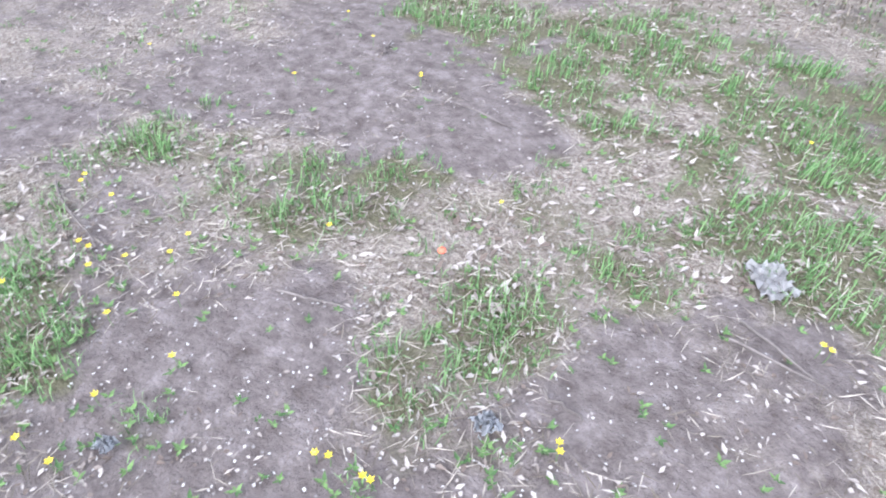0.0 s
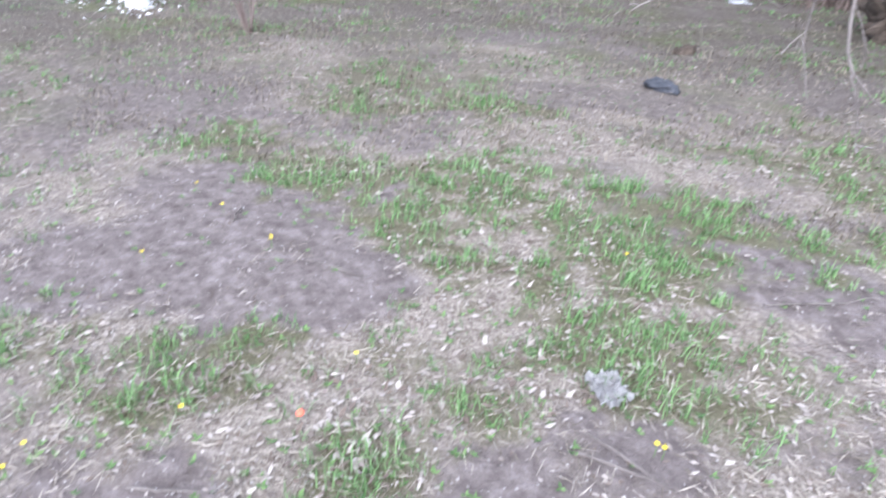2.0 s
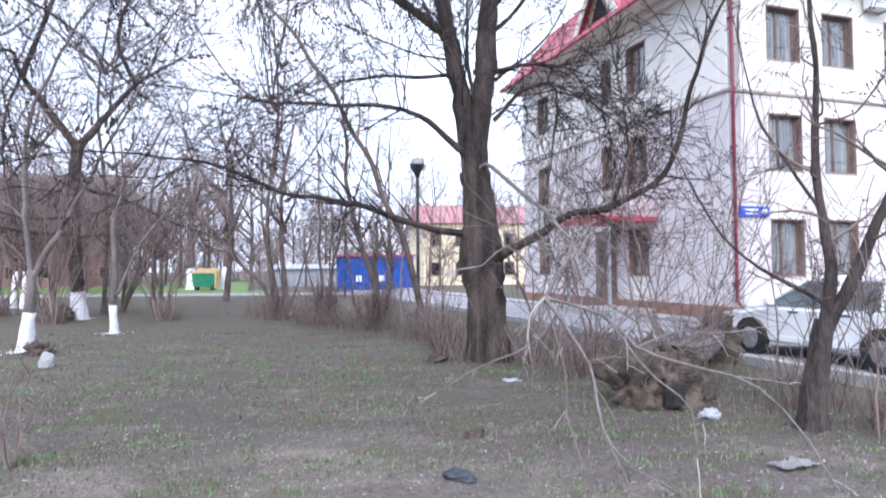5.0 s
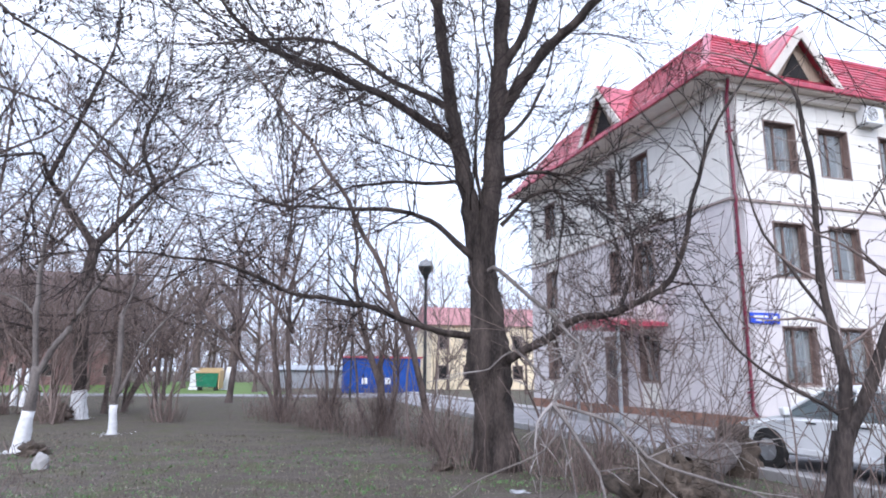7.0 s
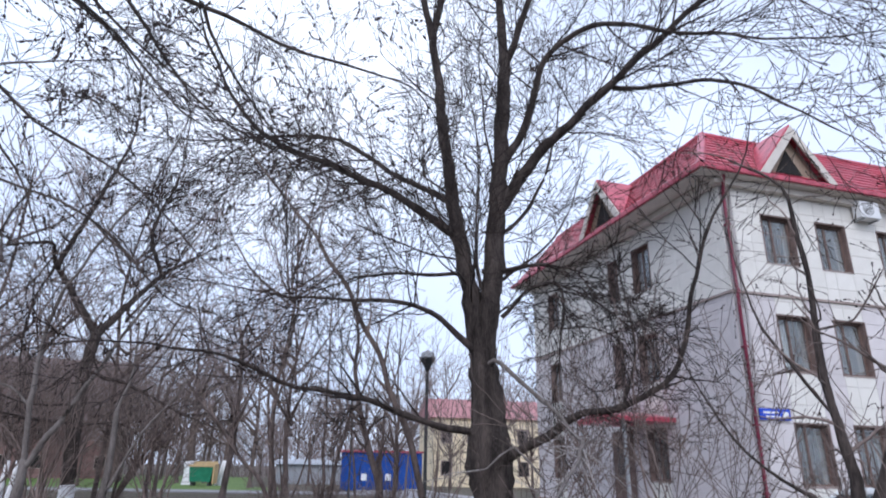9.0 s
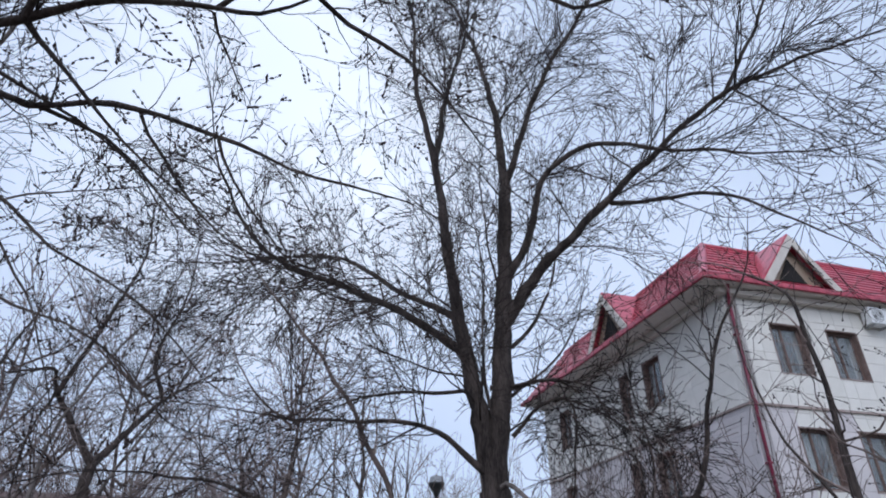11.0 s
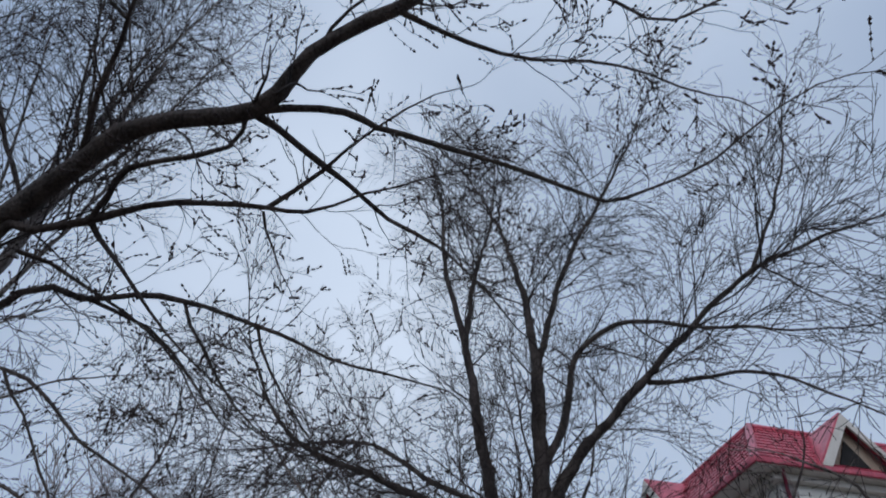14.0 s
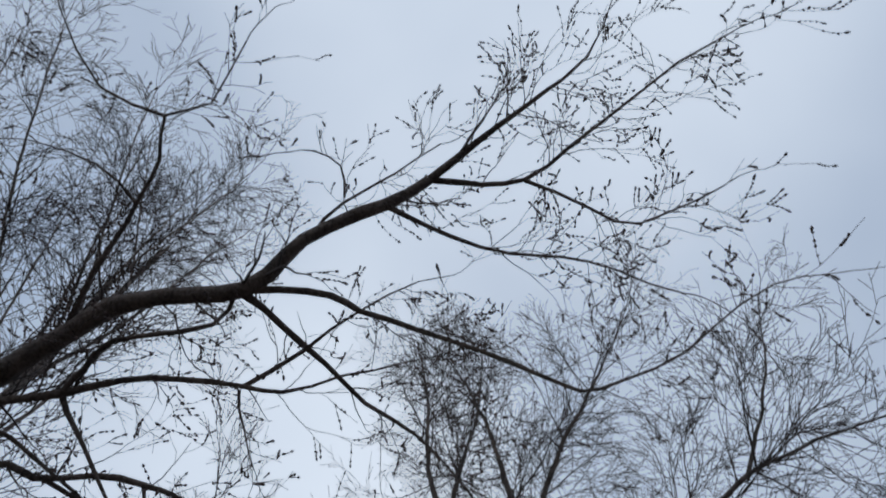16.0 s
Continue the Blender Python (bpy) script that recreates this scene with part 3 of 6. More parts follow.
strip("road", along(-5.0, -1.0, -40, 44), -0.2, 0.055, M["asphalt"], "worn light grey asphalt lane beside the house", "road")
strip("pavement", along(-0.99, -0.02, -0.6, 44), -0.2, 0.16, M["kerb"], "raised concrete apron along the house wall", "pavement")
strip("lawn", [(-160, 50.3), (-12, 48.4), (-12, 53.5), (-16, 56), (-27, 98), (-160, 130)], -0.2, 0.03, M["grass_far"], "fresh green verge beyond the path", "lawn")
strip("path", [(-90, 45.5), (-4, 43.5), (-4, 47.5), (-90, 50.0)], -0.2, 0.05, M["asphalt"], "grey asphalt path across the park", "path")
for k in range(30):
    v = -14 + k * 1.02
    bm = boxed(-0.075, 0.075, -0.5, 0.5, -0.1, 0.17 + 0.01 * math.sin(k * 2.3), 0.012)
    ob = part("kerb_stone", bm, M["kerb"])
    ob.matrix_basis = HOUSE @ pose(-5.09, v, 0, 0, 0, math.sin(k * 5.1))
    tagged(ob, "weathered grey concrete kerb stone along the lane", "kerb", "kerb stones along the lane")


# ---- the house ----
def house():
    top = empty("house", HOUSE, "pale tiled three-storey house with red metal mansard roof", "house")
    X1, Y1, ZE = 26.0, 13.9, 10.6
    right = [(1.55, 2.75), (3.75, 4.95), (6.4, 7.6), (9.0, 10.2), (11.6, 12.8)]
    left = [(3.9, 4.95), (6.05, 6.65), (11.2, 12.2)]
    rows_right = [(1.42, 3.1), (4.62, 6.3), (8.0, 9.6)]
    rows_left = [(1.45, 3.1), (4.75, 6.4), (8.1, 9.75)]

    def wall(name, length, cols, rows, m, start=0.0):
        """A wall in x and z, 0.45 deep behind y = 0, with its openings cut through."""
        xs = sorted({start, length, *(c for p in cols for c in p)})
        zs = sorted({0.0, ZE, *(c for p in rows for c in p)})
        bm = bmesh.new()
        for i in range(len(xs) - 1):
            for j in range(len(zs) - 1):
                mx, mz = (xs[i] + xs[i + 1]) / 2, (zs[j] + zs[j + 1]) / 2
                if any(a < mx < b for a, b in cols) and any(a < mz < b for a, b in rows):
                    continue
                box(bm, xs[i], xs[i + 1], 0, 0.45, zs[j], zs[j + 1])
        bmesh.ops.remove_doubles(bm, verts=bm.verts, dist=0.001)
        w = part(name, bm, M["wall_core"], top)
        w.matrix_basis = m
        return w

    mr = pose(0, 0.03, 0)
    ml = Matrix(((0, 1, 0, 0.03), (-1, 0, 0, Y1), (0, 0, 1, 0), (0, 0, 0, 1)))
    leftm = [(Y1 - b, Y1 - a) for a, b in left]
    wr = wall("wall", X1, right, rows_right, mr, 0.5)
    wl = wall("wall", Y1, leftm, rows_left, ml)
    bm = box(boxed(0.5, X1, Y1 - 0.4, Y1, 0, ZE), X1 - 0.4, X1, 0.5, Y1 - 0.41, 0, ZE)
    part("wall", bm, M["wall_core"], top)
    for z in (3.75, 7.1):
        part("storey_floor", boxed(0.5, X1 - 0.42, 0.5, Y1 - 0.42, z, z + 0.2), M["wall_core"], top)

    def window(parent, x0, x1, z0, z1, curtain):
        w = part("window", boxed(x0 + 0.02, x1 - 0.02, -0.05, 0.3, z0 - 0.05, z0 - 0.002, 0.01), M["reveal"], parent, "brown framed window in a deep tiled reveal")
        bm = bmesh.new()
        mid = x0 + (x1 - x0) * 0.42
        for a, b, c, d in ((x0, x0 + 0.07, z0, z1), (x1 - 0.07, x1, z0, z1), (mid - 0.035, mid + 0.035, z0 + 0.07, z1 - 0.07), (x0 + 0.07, x1 - 0.07, z0, z0 + 0.07), (x0 + 0.07, x1 - 0.07, z1 - 0.07, z1)):
            box(bm, a, b, 0.14, 0.22, c, d, 0.008)
        part("window_frame", bm, M["frame_brown"], w)
        for a, b in ((x0 + 0.07, mid - 0.035), (mid + 0.035, x1 - 0.07)):
            g = part("pane", boxed(a, b, 0.175, 0.183, z0 + 0.07, z1 - 0.07), M["glass"], w)
            g.visible_shadow = False
        bm = bmesh.new()
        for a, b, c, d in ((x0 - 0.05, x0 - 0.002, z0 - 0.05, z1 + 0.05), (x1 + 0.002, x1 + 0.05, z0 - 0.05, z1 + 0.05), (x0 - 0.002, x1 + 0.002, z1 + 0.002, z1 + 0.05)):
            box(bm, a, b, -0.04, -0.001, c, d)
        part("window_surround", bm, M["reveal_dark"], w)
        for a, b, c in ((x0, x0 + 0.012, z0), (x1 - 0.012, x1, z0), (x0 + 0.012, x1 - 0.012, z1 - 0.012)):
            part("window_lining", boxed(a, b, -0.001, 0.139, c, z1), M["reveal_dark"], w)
        # dark sheet behind the glass stands in for the shade of the room
        part("room_lining", boxed(x0 - 0.3, x1 + 0.3, 1.3, 1.32, z0 - 0.3, z1 + 0.3), M["inside_shade"], w)
        if curtain:
            bm = bmesh.new()
            n, a, b = 14, x0 + 0.05, x0 + (x1 - x0) * (0.95 if curtain > 1 else 0.5)
            vs = [[bm.verts.new((a + (b - a) * i / n, 0.36 + 0.025 * (i % 2), z)) for z in (z0 + 0.05, z1)] for i in range(n + 1)]
            for i in range(n):
                bm.faces.new((vs[i][0], vs[i + 1][0], vs[i + 1][1], vs[i][1]))
            part("curtain", bm, M["curtain"], w)

    for i, (a, b) in enumerate(right):
        for j, (c, d) in enumerate(rows_right):
            window(wr, a, b, c, d, (0, 0, 1, 0, 0)[(i + 2 * j) % 5])
    for i, (a, b) in enumerate(leftm):
        for j, (c, d) in enumerate(rows_left):
            if (i, j) == (1, 0):
                continue
            window(wl, a, b, c, d, 0)

    # facing slabs with open joints, each one a piece; shared meshes
    shared = {}

    def slab(parent, x0, x1, z0, z1, mat):
        key = (round(x1 - x0, 3), round(z1 - z0, 3), mat)
        if key not in shared:
            me = bpy.data.meshes.new("slab")
            bm = boxed(0.006, x1 - x0 - 0.006, -0.03, -0.002, 0.006, z1 - z0 - 0.006, 0)
            bm.to_mesh(me)
            bm.free()
            me.materials.append(M[mat])
            shared[key] = me
        ob = new("tile", shared[key])
        ob.parent = parent
        ob.location = (x0, 0, z0)

    def face(parent, length, cols, rows, upto):
        zs = [0.55 + 0.62 * k for k in range(30)]
        zs = sorted({z for z in zs if z < ZE - 0.2 and all(abs(z - c) > 0.2 for p in rows for c in p)} | {0.55, 6.92, ZE} | {c for p in rows for c in p})
        for j in range(len(zs) - 1):
            z0, z1 = zs[j], zs[j + 1]
            xs = [1.05 * k for k in range(int(upto / 1.05) + 1)]
            xs = sorted({x for x in xs if all(abs(x - c) > 0.3 for p in cols for c in p)} | {c for p in cols for c in p if c < upto} | {upto})
            for i in range(len(xs) - 1):
                mx, mz = (xs[i] + xs[i + 1]) / 2, (z0 + z1) / 2
                if any(a < mx < b for a, b in cols) and any(a < mz < b for a, b in rows):
                    continue
                beside = any(a < mx < b for a, b in cols) and not any(a < mz < b for a, b in rows)
                slab(parent, xs[i], xs[i + 1], z0, z1, "wall_cream" if beside or mz > 6.92 else "wall_tile")

    SLABS.append(lambda: (face(wr, X1, right, rows_right, 13.65), face(wl, Y1, leftm, rows_left, Y1)))

    part("plinth", box(boxed(-0.08, X1, -0.08, -0.005, 0, 0.55, 0.01), -0.08, -0.005, -0.004, Y1, 0, 0.55, 0.01), M["plinth"], top, "brown stone plinth")
    part("string_course", box(boxed(-0.06, X1, -0.06, -0.003, 6.88, 6.96, 0.01), -0.06, -0.003, -0.002, Y1, 6.88, 6.96, 0.01), M["reveal"], top)
    # eaves
    ov, oy = 1.0, 0.55
    part("soffit", boxed(-ov, X1 + 0.5, -oy, Y1 + 0.3, ZE, ZE + 0.12), M["soffit"], top, "pale boxed soffit under the eaves")
    part("cornice", box(boxed(-0.3, X1, -0.25, -0.034, ZE - 0.22, ZE - 0.002, 0.03), -0.3, -0.034, -0.03, Y1, ZE - 0.22, ZE - 0.002, 0.03), M["soffit"], top)
    bm = bmesh.new()
    for a, b, c, d in ((-ov - 0.1, X1 + 0.6, -oy - 0.1, -oy), (-ov - 0.1, -ov, -oy + 0.001, Y1 + 0.4)):
        box(bm, a, b, c, d, ZE + 0.02, ZE + 0.2, 0.03)
    part("gutter", bm, M["roof_red"], top, "red metal gutter")
    # mansard roof: four sloping sides and a low top
    z0, z1, inset = ZE + 0.13, 13.0, 1.75
    lo = [(-ov, -oy), (X1 + 0.5, -oy), (X1 + 0.5, Y1 + 0.3), (-ov, Y1 + 0.3)]
    hi = [(-ov + inset, -oy + inset), (X1 + 0.5 - inset, -oy + inset), (X1 + 0.5 - inset, Y1 + 0.3 - inset), (-ov + inset, Y1 + 0.3 - inset)]
    bm = bmesh.new()
    a, b = [bm.verts.new((x, y, z0)) for x, y in lo], [bm.verts.new((x, y, z1)) for x, y in hi]
    cap = bm.verts.new(((hi[0][0] + hi[1][0]) / 2, (hi[0][1] + hi[2][1]) / 2, z1 + 0.5))
    for i in range(4):
        j = (i + 1) % 4
        bm.faces.new((a[i], a[j], b[j], b[i]))
        bm.faces.new((b[i], b[j], cap))
    bm.faces.new(a[::-1])
    roof = part("roof", bm, M["roof_red"], top, "glossy crimson metal tile roof")
    # raised courses of the metal tiles
    rows = 11
    for i, (p, q, r, s) in enumerate(((lo[0], lo[1], hi[1], hi[0]), (lo[0], lo[3], hi[3], hi[0]))):
        for k in range(rows):
            f0, f1 = k / rows, (k + 1) / rows

            def at(c, d, f, up):
                v = Vector((c[0], c[1], z0)).lerp(Vector((d[0], d[1], z1)), f)
                out = Vector((0, -0.8, 0.6)) if i == 0 else Vector((-0.8, 0, 0.6))
                return v + out * up
            bm = bmesh.new()
            vs = [bm.verts.new(v) for v in (at(p, s, f0, 0.045), at(q, r, f0, 0.045), at(q, r, f1, 0.012), at(p, s, f1, 0.012), at(p, s, f0, 0.0), at(q, r, f0, 0.0))]
            bm.faces.new((vs[0], vs[1], vs[2], vs[3]))
            bm.faces.new((vs[4], vs[5], vs[1], vs[0]))
            part("roof_course", bm, M["roof_red"], roof)
    t = Tubes()
    t.add([Vector((*lo[0], z0 + 0.02)), Vector((*hi[0], z1 + 0.02))], [0.13, 0.13], 8)
    t.add([Vector((*hi[0], z1 + 0.02)), Vector((*hi[1], z1 + 0.02))], [0.1, 0.1], 8)
    t.add([Vector((*hi[0], z1 + 0.02)), Vector((*hi[3], z1 + 0.02))], [0.1, 0.1], 8)
    part("ridge_cap", t.mesh("ridge_cap"), M["roof_red"], roof)

    # gables: small pitched roofs across the slope
    def gable(m, w, h, deep):
        g = part("dormer", prism([(-w + 0.16, 0), (w - 0.16, 0), (0, h - 0.2)], 0.25, deep), M["gable_wood"], top, "small pitched dormer with a boarded gable")
        g.matrix_basis = m
        for s in (-1, 1):
            bm = bmesh.new()
            c = [(s * (w + 0.15), -0.15), (0, h + 0.06), (0, h - 0.06), (s * (w + 0.02), -0.15)]
            n = [bm.verts.new((x, y, z)) for y in (-0.02, deep) for x, z in c]
            for f in ((0, 1, 2, 3), (4, 5, 6, 7), (0, 1, 5, 4), (2, 3, 7, 6), (1, 2, 6, 5), (3, 0, 4, 7)):
                bm.faces.new([n[i] for i in f])
            bmesh.ops.recalc_face_normals(bm, faces=bm.faces)
            part("dormer_roof", bm, M["roof_red"], g)
            bm = bmesh.new()
            c = [(s * (w + 0.06), -0.12), (0, h - 0.02), (0, h - 0.42), (s * (w - 0.28), -0.12)]
            n = [bm.verts.new((x, y, z)) for y in (-0.09, -0.03) for x, z in c]
            for f in ((0, 1, 2, 3), (4, 5, 6, 7), (0, 1, 5, 4), (2, 3, 7, 6), (1, 2, 6, 5), (3, 0, 4, 7)):
                bm.faces.new([n[i] for i in f])
            bmesh.ops.recalc_face_normals(bm, faces=bm.faces)
            part("barge_board", bm, M["soffit"], g)
        # dark wedge before the boards paints the shade of a triangular opening
        part("vent", prism([(-w * 0.42, 0.15), (w * 0.3, 0.15), (-0.08, h * 0.55)], 0.2, 0.245), M["inside_shade"], g)

    for x in (2.75, 8.6, 14.5):
        gable(pose(x, -oy - 0.02, ZE + 0.3), 1.5, 1.85, 2.6)
    for y in (5.4,):
        gable(Matrix(((0, 1, 0, -ov - 0.02), (-1, 0, 0, y), (0, 0, 1, ZE + 0.3), (0, 0, 0, 1))), 1.5, 1.95, 2.8)
    # rain pipe at the corner
    t = Tubes()
    t.add([Vector(p) for p in ((-0.1, -0.45, ZE), (0.0, -0.3, ZE - 0.2), (0.06, -0.16, ZE - 0.45), (0.07, -0.14, ZE - 0.7), (0.07, -0.14, 7.05), (0.07, -0.2, 6.9), (0.07, -0.14, 6.7), (0.07, -0.14, 0.75), (0.07, -0.3, 0.55))], [0.052] * 9, 10)
    p = part("rain_pipe", t.mesh("rain_pipe"), M["pipe_red"], top, "dark red metal downpipe")
    for z in (9.0, 5.2, 3.0, 1.2):
        part("bracket", boxed(0.0, 0.15, -0.21, -0.031, z, z + 0.05, 0.005), M["pipe_red"], p)
    # canopy over the side door
    mc = Matrix(((0, 1, 0, -2.0), (-1, 0, 0, 6.2), (0, 0, 1, 0), (0, 0, 0, 1)))
    porch = part("porch_roof", prism([(-0.1, 3.3), (2.95, 3.3), (2.95, 3.44), (1.45, 3.68), (-0.1, 3.44)], 0, 1.97), M["roof_red"], top, "red metal porch roof on slim posts")
    porch.matrix_basis = mc
    for x in (0.05, 2.8):
        part("post", boxed(x - 0.05, x + 0.05, 0.05, 0.15, 0.16, 3.298, 0.01), M["steel_grey"], porch)
    part("step", boxed(0.1, 2.85, 0.16, 1.96, 0.0, 0.3, 0.02), M["kerb"], porch)
    d = part("door", boxed(-0.7, 0.7, -0.06, -0.032, 0.32, 3.15, 0.01), M["frame_brown"], top, "dark brown side door under the porch")
    d.matrix_basis = Matrix(((0, 1, 0, 0), (-1, 0, 0, 6.5), (0, 0, 1, 0), (0, 0, 0, 1)))
    part("door_panel", boxed(-0.36, 0.36, -0.075, -0.061, 1.55, 2.6, 0.005), M["glass"], d)
    # street sign with unreadable writing
    s = part("street_sign", boxed(0.3, 1.38, -0.075, -0.033, 3.19, 3.5, 0.01), M["sign_blue"], top, "blue enamel street sign")
    for x0, x1, z0, z1 in ((0.42, 0.95, 3.36, 3.42), (0.5, 1.0, 3.26, 3.3), (1.1, 1.3, 3.27, 3.42)):
        part("lettering", boxed(x0, x1, -0.079, -0.0755, z0, z1), M["white_paint"], s)
    # air conditioner
    ac = part("air_conditioner", boxed(5.38, 6.23, -0.42, -0.07, 9.9, 10.5, 0.03), M["white_paint"], top, "white outdoor air conditioner unit")
    t = Tubes()
    for r in (0.22, 0.16, 0.1, 0.04):
        ring = [Vector((5.71 + r * math.cos(w * math.pi / 10), -0.43, 10.2 + r * math.sin(w * math.pi / 10))) for w in range(21)]
        t.add(ring, [0.008] * 21, 4)
    part("grille", t.mesh("grille"), M["dark_metal"], ac)
    for x in (5.48, 6.08):
        part("bracket", boxed(x, x + 0.05, -0.4, -0.032, 9.84, 9.898), M["steel_grey"], ac)


SLABS = []
house()


# ---- white car on the lane ----
def car():
    m = HOUSE @ pose(-3.35, -6.35, 0.057, 0, 0, 90)
    top = empty("car", m, "white five-door hatchback parked on the lane", "car")
    # outline along the length (nose at +x) and widths
    prof = [(2.08, 0.25), (2.12, 0.5), (2.06, 0.68), (1.9, 0.8), (1.15, 0.93), (0.95, 0.96), (-1.75, 1.0), (-2.05, 0.95), (-2.1, 0.6), (-2.05, 0.26)]
    bm = prism(prof[::-1], -0.84, 0.84)
    bmesh.ops.bevel(bm, geom=[e for e in bm.edges if abs(e.verts[0].co.y - e.verts[1].co.y) < 0.01], offset=0.09, segments=3, affect="EDGES")
    part("body", bm, M["car_white"], top, smooth=False)
    def cabin(grow_by, mat, name, parent, z0, z1):
        bm = bmesh.new()
        k = (z0 - 0.95) / 0.5, (z1 - 0.95) / 0.5
        ring = []
        for f in k:
            xf, xb = 1.02 + (0.2 - 1.02) * f + grow_by, -1.98 + 0.43 * f - grow_by
            w = 0.78 - 0.17 * f + grow_by
            z = 0.95 + 0.5 * f
            ring.append([bm.verts.new(v) for v in ((xf, -w, z), (xf, w, z), (xb, w, z), (xb, -w, z))])
        for i in range(4):
            j = (i + 1) % 4
            bm.faces.new((ring[0][i], ring[0][j], ring[1][j], ring[1][i]))
        bm.faces.new(ring[1])
        bm.faces.new(ring[0][::-1])
        bmesh.ops.recalc_face_normals(bm, faces=bm.faces)
        bmesh.ops.bevel(bm, geom=bm.edges[:], offset=0.03, segments=2, affect="EDGES")
        return part(name, bm, mat, parent)
    cabin(0.0, M["car_glass"], "window_glass", top, 0.93, 1.42)
    cabin(0.015, M["car_white"], "roof", top, 1.39, 1.5)
    for s in (-1, 1):
        for x0, x1 in ((1.03, 0.21), (-0.42, -0.45), (-1.25, -1.2), (-1.99, -1.56)):
            t = Tubes()
            t.add([Vector((x0, s * 0.785, 0.95)), Vector(((x0 + x1) / 2, s * 0.71, 1.19)), Vector((x1, s * 0.625, 1.43))], [0.035, 0.032, 0.03], 6)
            part("pillar", t.mesh("pillar"), M["car_white"], top)
    for x in (1.3, -1.32):
        for s in (-1, 1):
            bm = bmesh.new()
            bmesh.ops.create_cone(bm, cap_ends=True, segments=28, radius1=0.37, radius2=0.37, depth=0.12, matrix=Matrix.Translation((x, s * 0.85, 0.33)) @ Matrix.Rotation(math.pi / 2, 4, "X"))
            part("wheel_arch", bm, M["rubber"], top)
            t = Tubes()
            t.add([Vector((x + 0.25 * math.cos(k * math.pi / 12), s * 0.86, 0.315 + 0.25 * math.sin(k * math.pi / 12))) for k in range(25)], [0.065] * 25, 8)
            w = part("wheel", t.mesh("wheel"), M["rubber"], top)
            bm = bmesh.new()
            for k in range(5):
                a = k * 2 * math.pi / 5
                bmesh.ops.create_cube(bm, size=1, matrix=Matrix.Translation((x + 0.1 * math.cos(a), s * 0.915, 0.315 + 0.1 * math.sin(a))) @ Matrix.Rotation(-a, 4, "Y") @ Matrix.Diagonal((0.2, 0.03, 0.06, 1)))
            bmesh.ops.create_cone(bm, cap_ends=True, segments=20, radius1=0.2, radius2=0.2, depth=0.02, matrix=Matrix.Translation((x, s * 0.905, 0.315)) @ Matrix.Rotation(math.pi / 2, 4, "X"))
            part("rim", bm, M["rim"], w)
    for s in (-1, 1):
        part("headlight", boxed(1.88, 2.1, s * 0.72 - 0.16, s * 0.72 + 0.1, 0.62, 0.76, 0.04), M["glass"], top)
        part("tail_light", boxed(-2.12, -2.02, s * 0.74 - 0.08, s * 0.74 + 0.1, 0.75, 0.95, 0.02), M["pipe_red"], top)
        part("mirror", boxed(0.72, 0.86, s * 0.94 - 0.1, s * 0.94 + 0.08, 0.96, 1.1, 0.03), M["car_white"], top)
        for x in (0.35, -0.65):
            part("door_handle", boxed(x - 0.1, x + 0.1, s * 0.845 - 0.012, s * 0.845 + 0.015, 0.83, 0.86, 0.005), M["dark_metal"], top)
        part("sill_trim", boxed(-0.9, 0.9, s * 0.842 - 0.01, s * 0.842 + 0.012, 0.3, 0.4, 0.01), M["car_white"], top)
        for x in (0.92, -0.12, -1.0):
            part("door_seam", boxed(x - 0.004, x + 0.004, s * 0.841 - 0.004, s * 0.841 + 0.003, 0.42, 0.93), M["dark_metal"], top)
    part("underbody", boxed(-1.95, 1.95, -0.66, 0.66, 0.24, 0.4), M["dark_metal"], top)


car()

# ---- trees ----
main = dict(HABIT, step=0.3, density={3: 2.5, 2: 2.9, 1: 3.4}, lift=0.012, tip=-0.03, thin=0.0056, wiggle=0.1, least=2, buds=1, bud=0.024)
WILLOW = []
WILLOW.append((((0.95, 12.0, 3.0), (0.8, 11.97, 4.0), (0.6, 11.9, 5.3), (0.4, 12.0, 6.4), (0.2, 12.0, 7.8), (0.0, 12.0, 9.5), (-0.2, 12.0, 11.2)), 0.22, 0.09, 2.3, 2.8, 3))
WILLOW.append((((-0.2, 12.0, 11.1), (-0.7, 11.8, 13.5), (-0.8, 11.6, 15.6), (-1.2, 11.4, 18.0)), 0.09, 0.02, 4.9, 2.3, 3))
WILLOW.append((((-0.2, 12.0, 11.1), (0.1, 12.1, 13.5), (0.6, 12.3, 15.7), (0.9, 12.4, 19.0)), 0.08, 0.02, 4.9, 2.3, 3))
WILLOW.append((((0.98, 12.0, 3.0), (0.95, 11.95, 4.1), (1.1, 11.9, 5.4), (1.2, 11.9, 6.6), (1.3, 11.9, 8.2), (1.45, 11.9, 10.3)), 0.25, 0.14, 2.3, 2.8, 3))
WILLOW.append((((1.45, 11.9, 10.2), (1.3, 12.1, 12.8), (0.7, 12.4, 16.1), (-0.3, 12.6, 19.0)), 0.12, 0.02, 4.9, 2.3, 3))
WILLOW.append((((1.5, 11.9, 10.5), (2.5, 11.4, 13.3), (3.8, 10.7, 15.4), (4.8, 9.9, 17.1)), 0.09, 0.02, 4.4, 2.4, 3))
WILLOW.append((((1.3, 11.9, 7.8), (1.9, 11.6, 8.9), (2.3, 11.2, 10.2), (3.3, 10.6, 10.5), (4.4, 9.9, 9.8), (5.8, 8.8, 8.8)), 0.1, 0.02, 2.5, 2.3, 3))
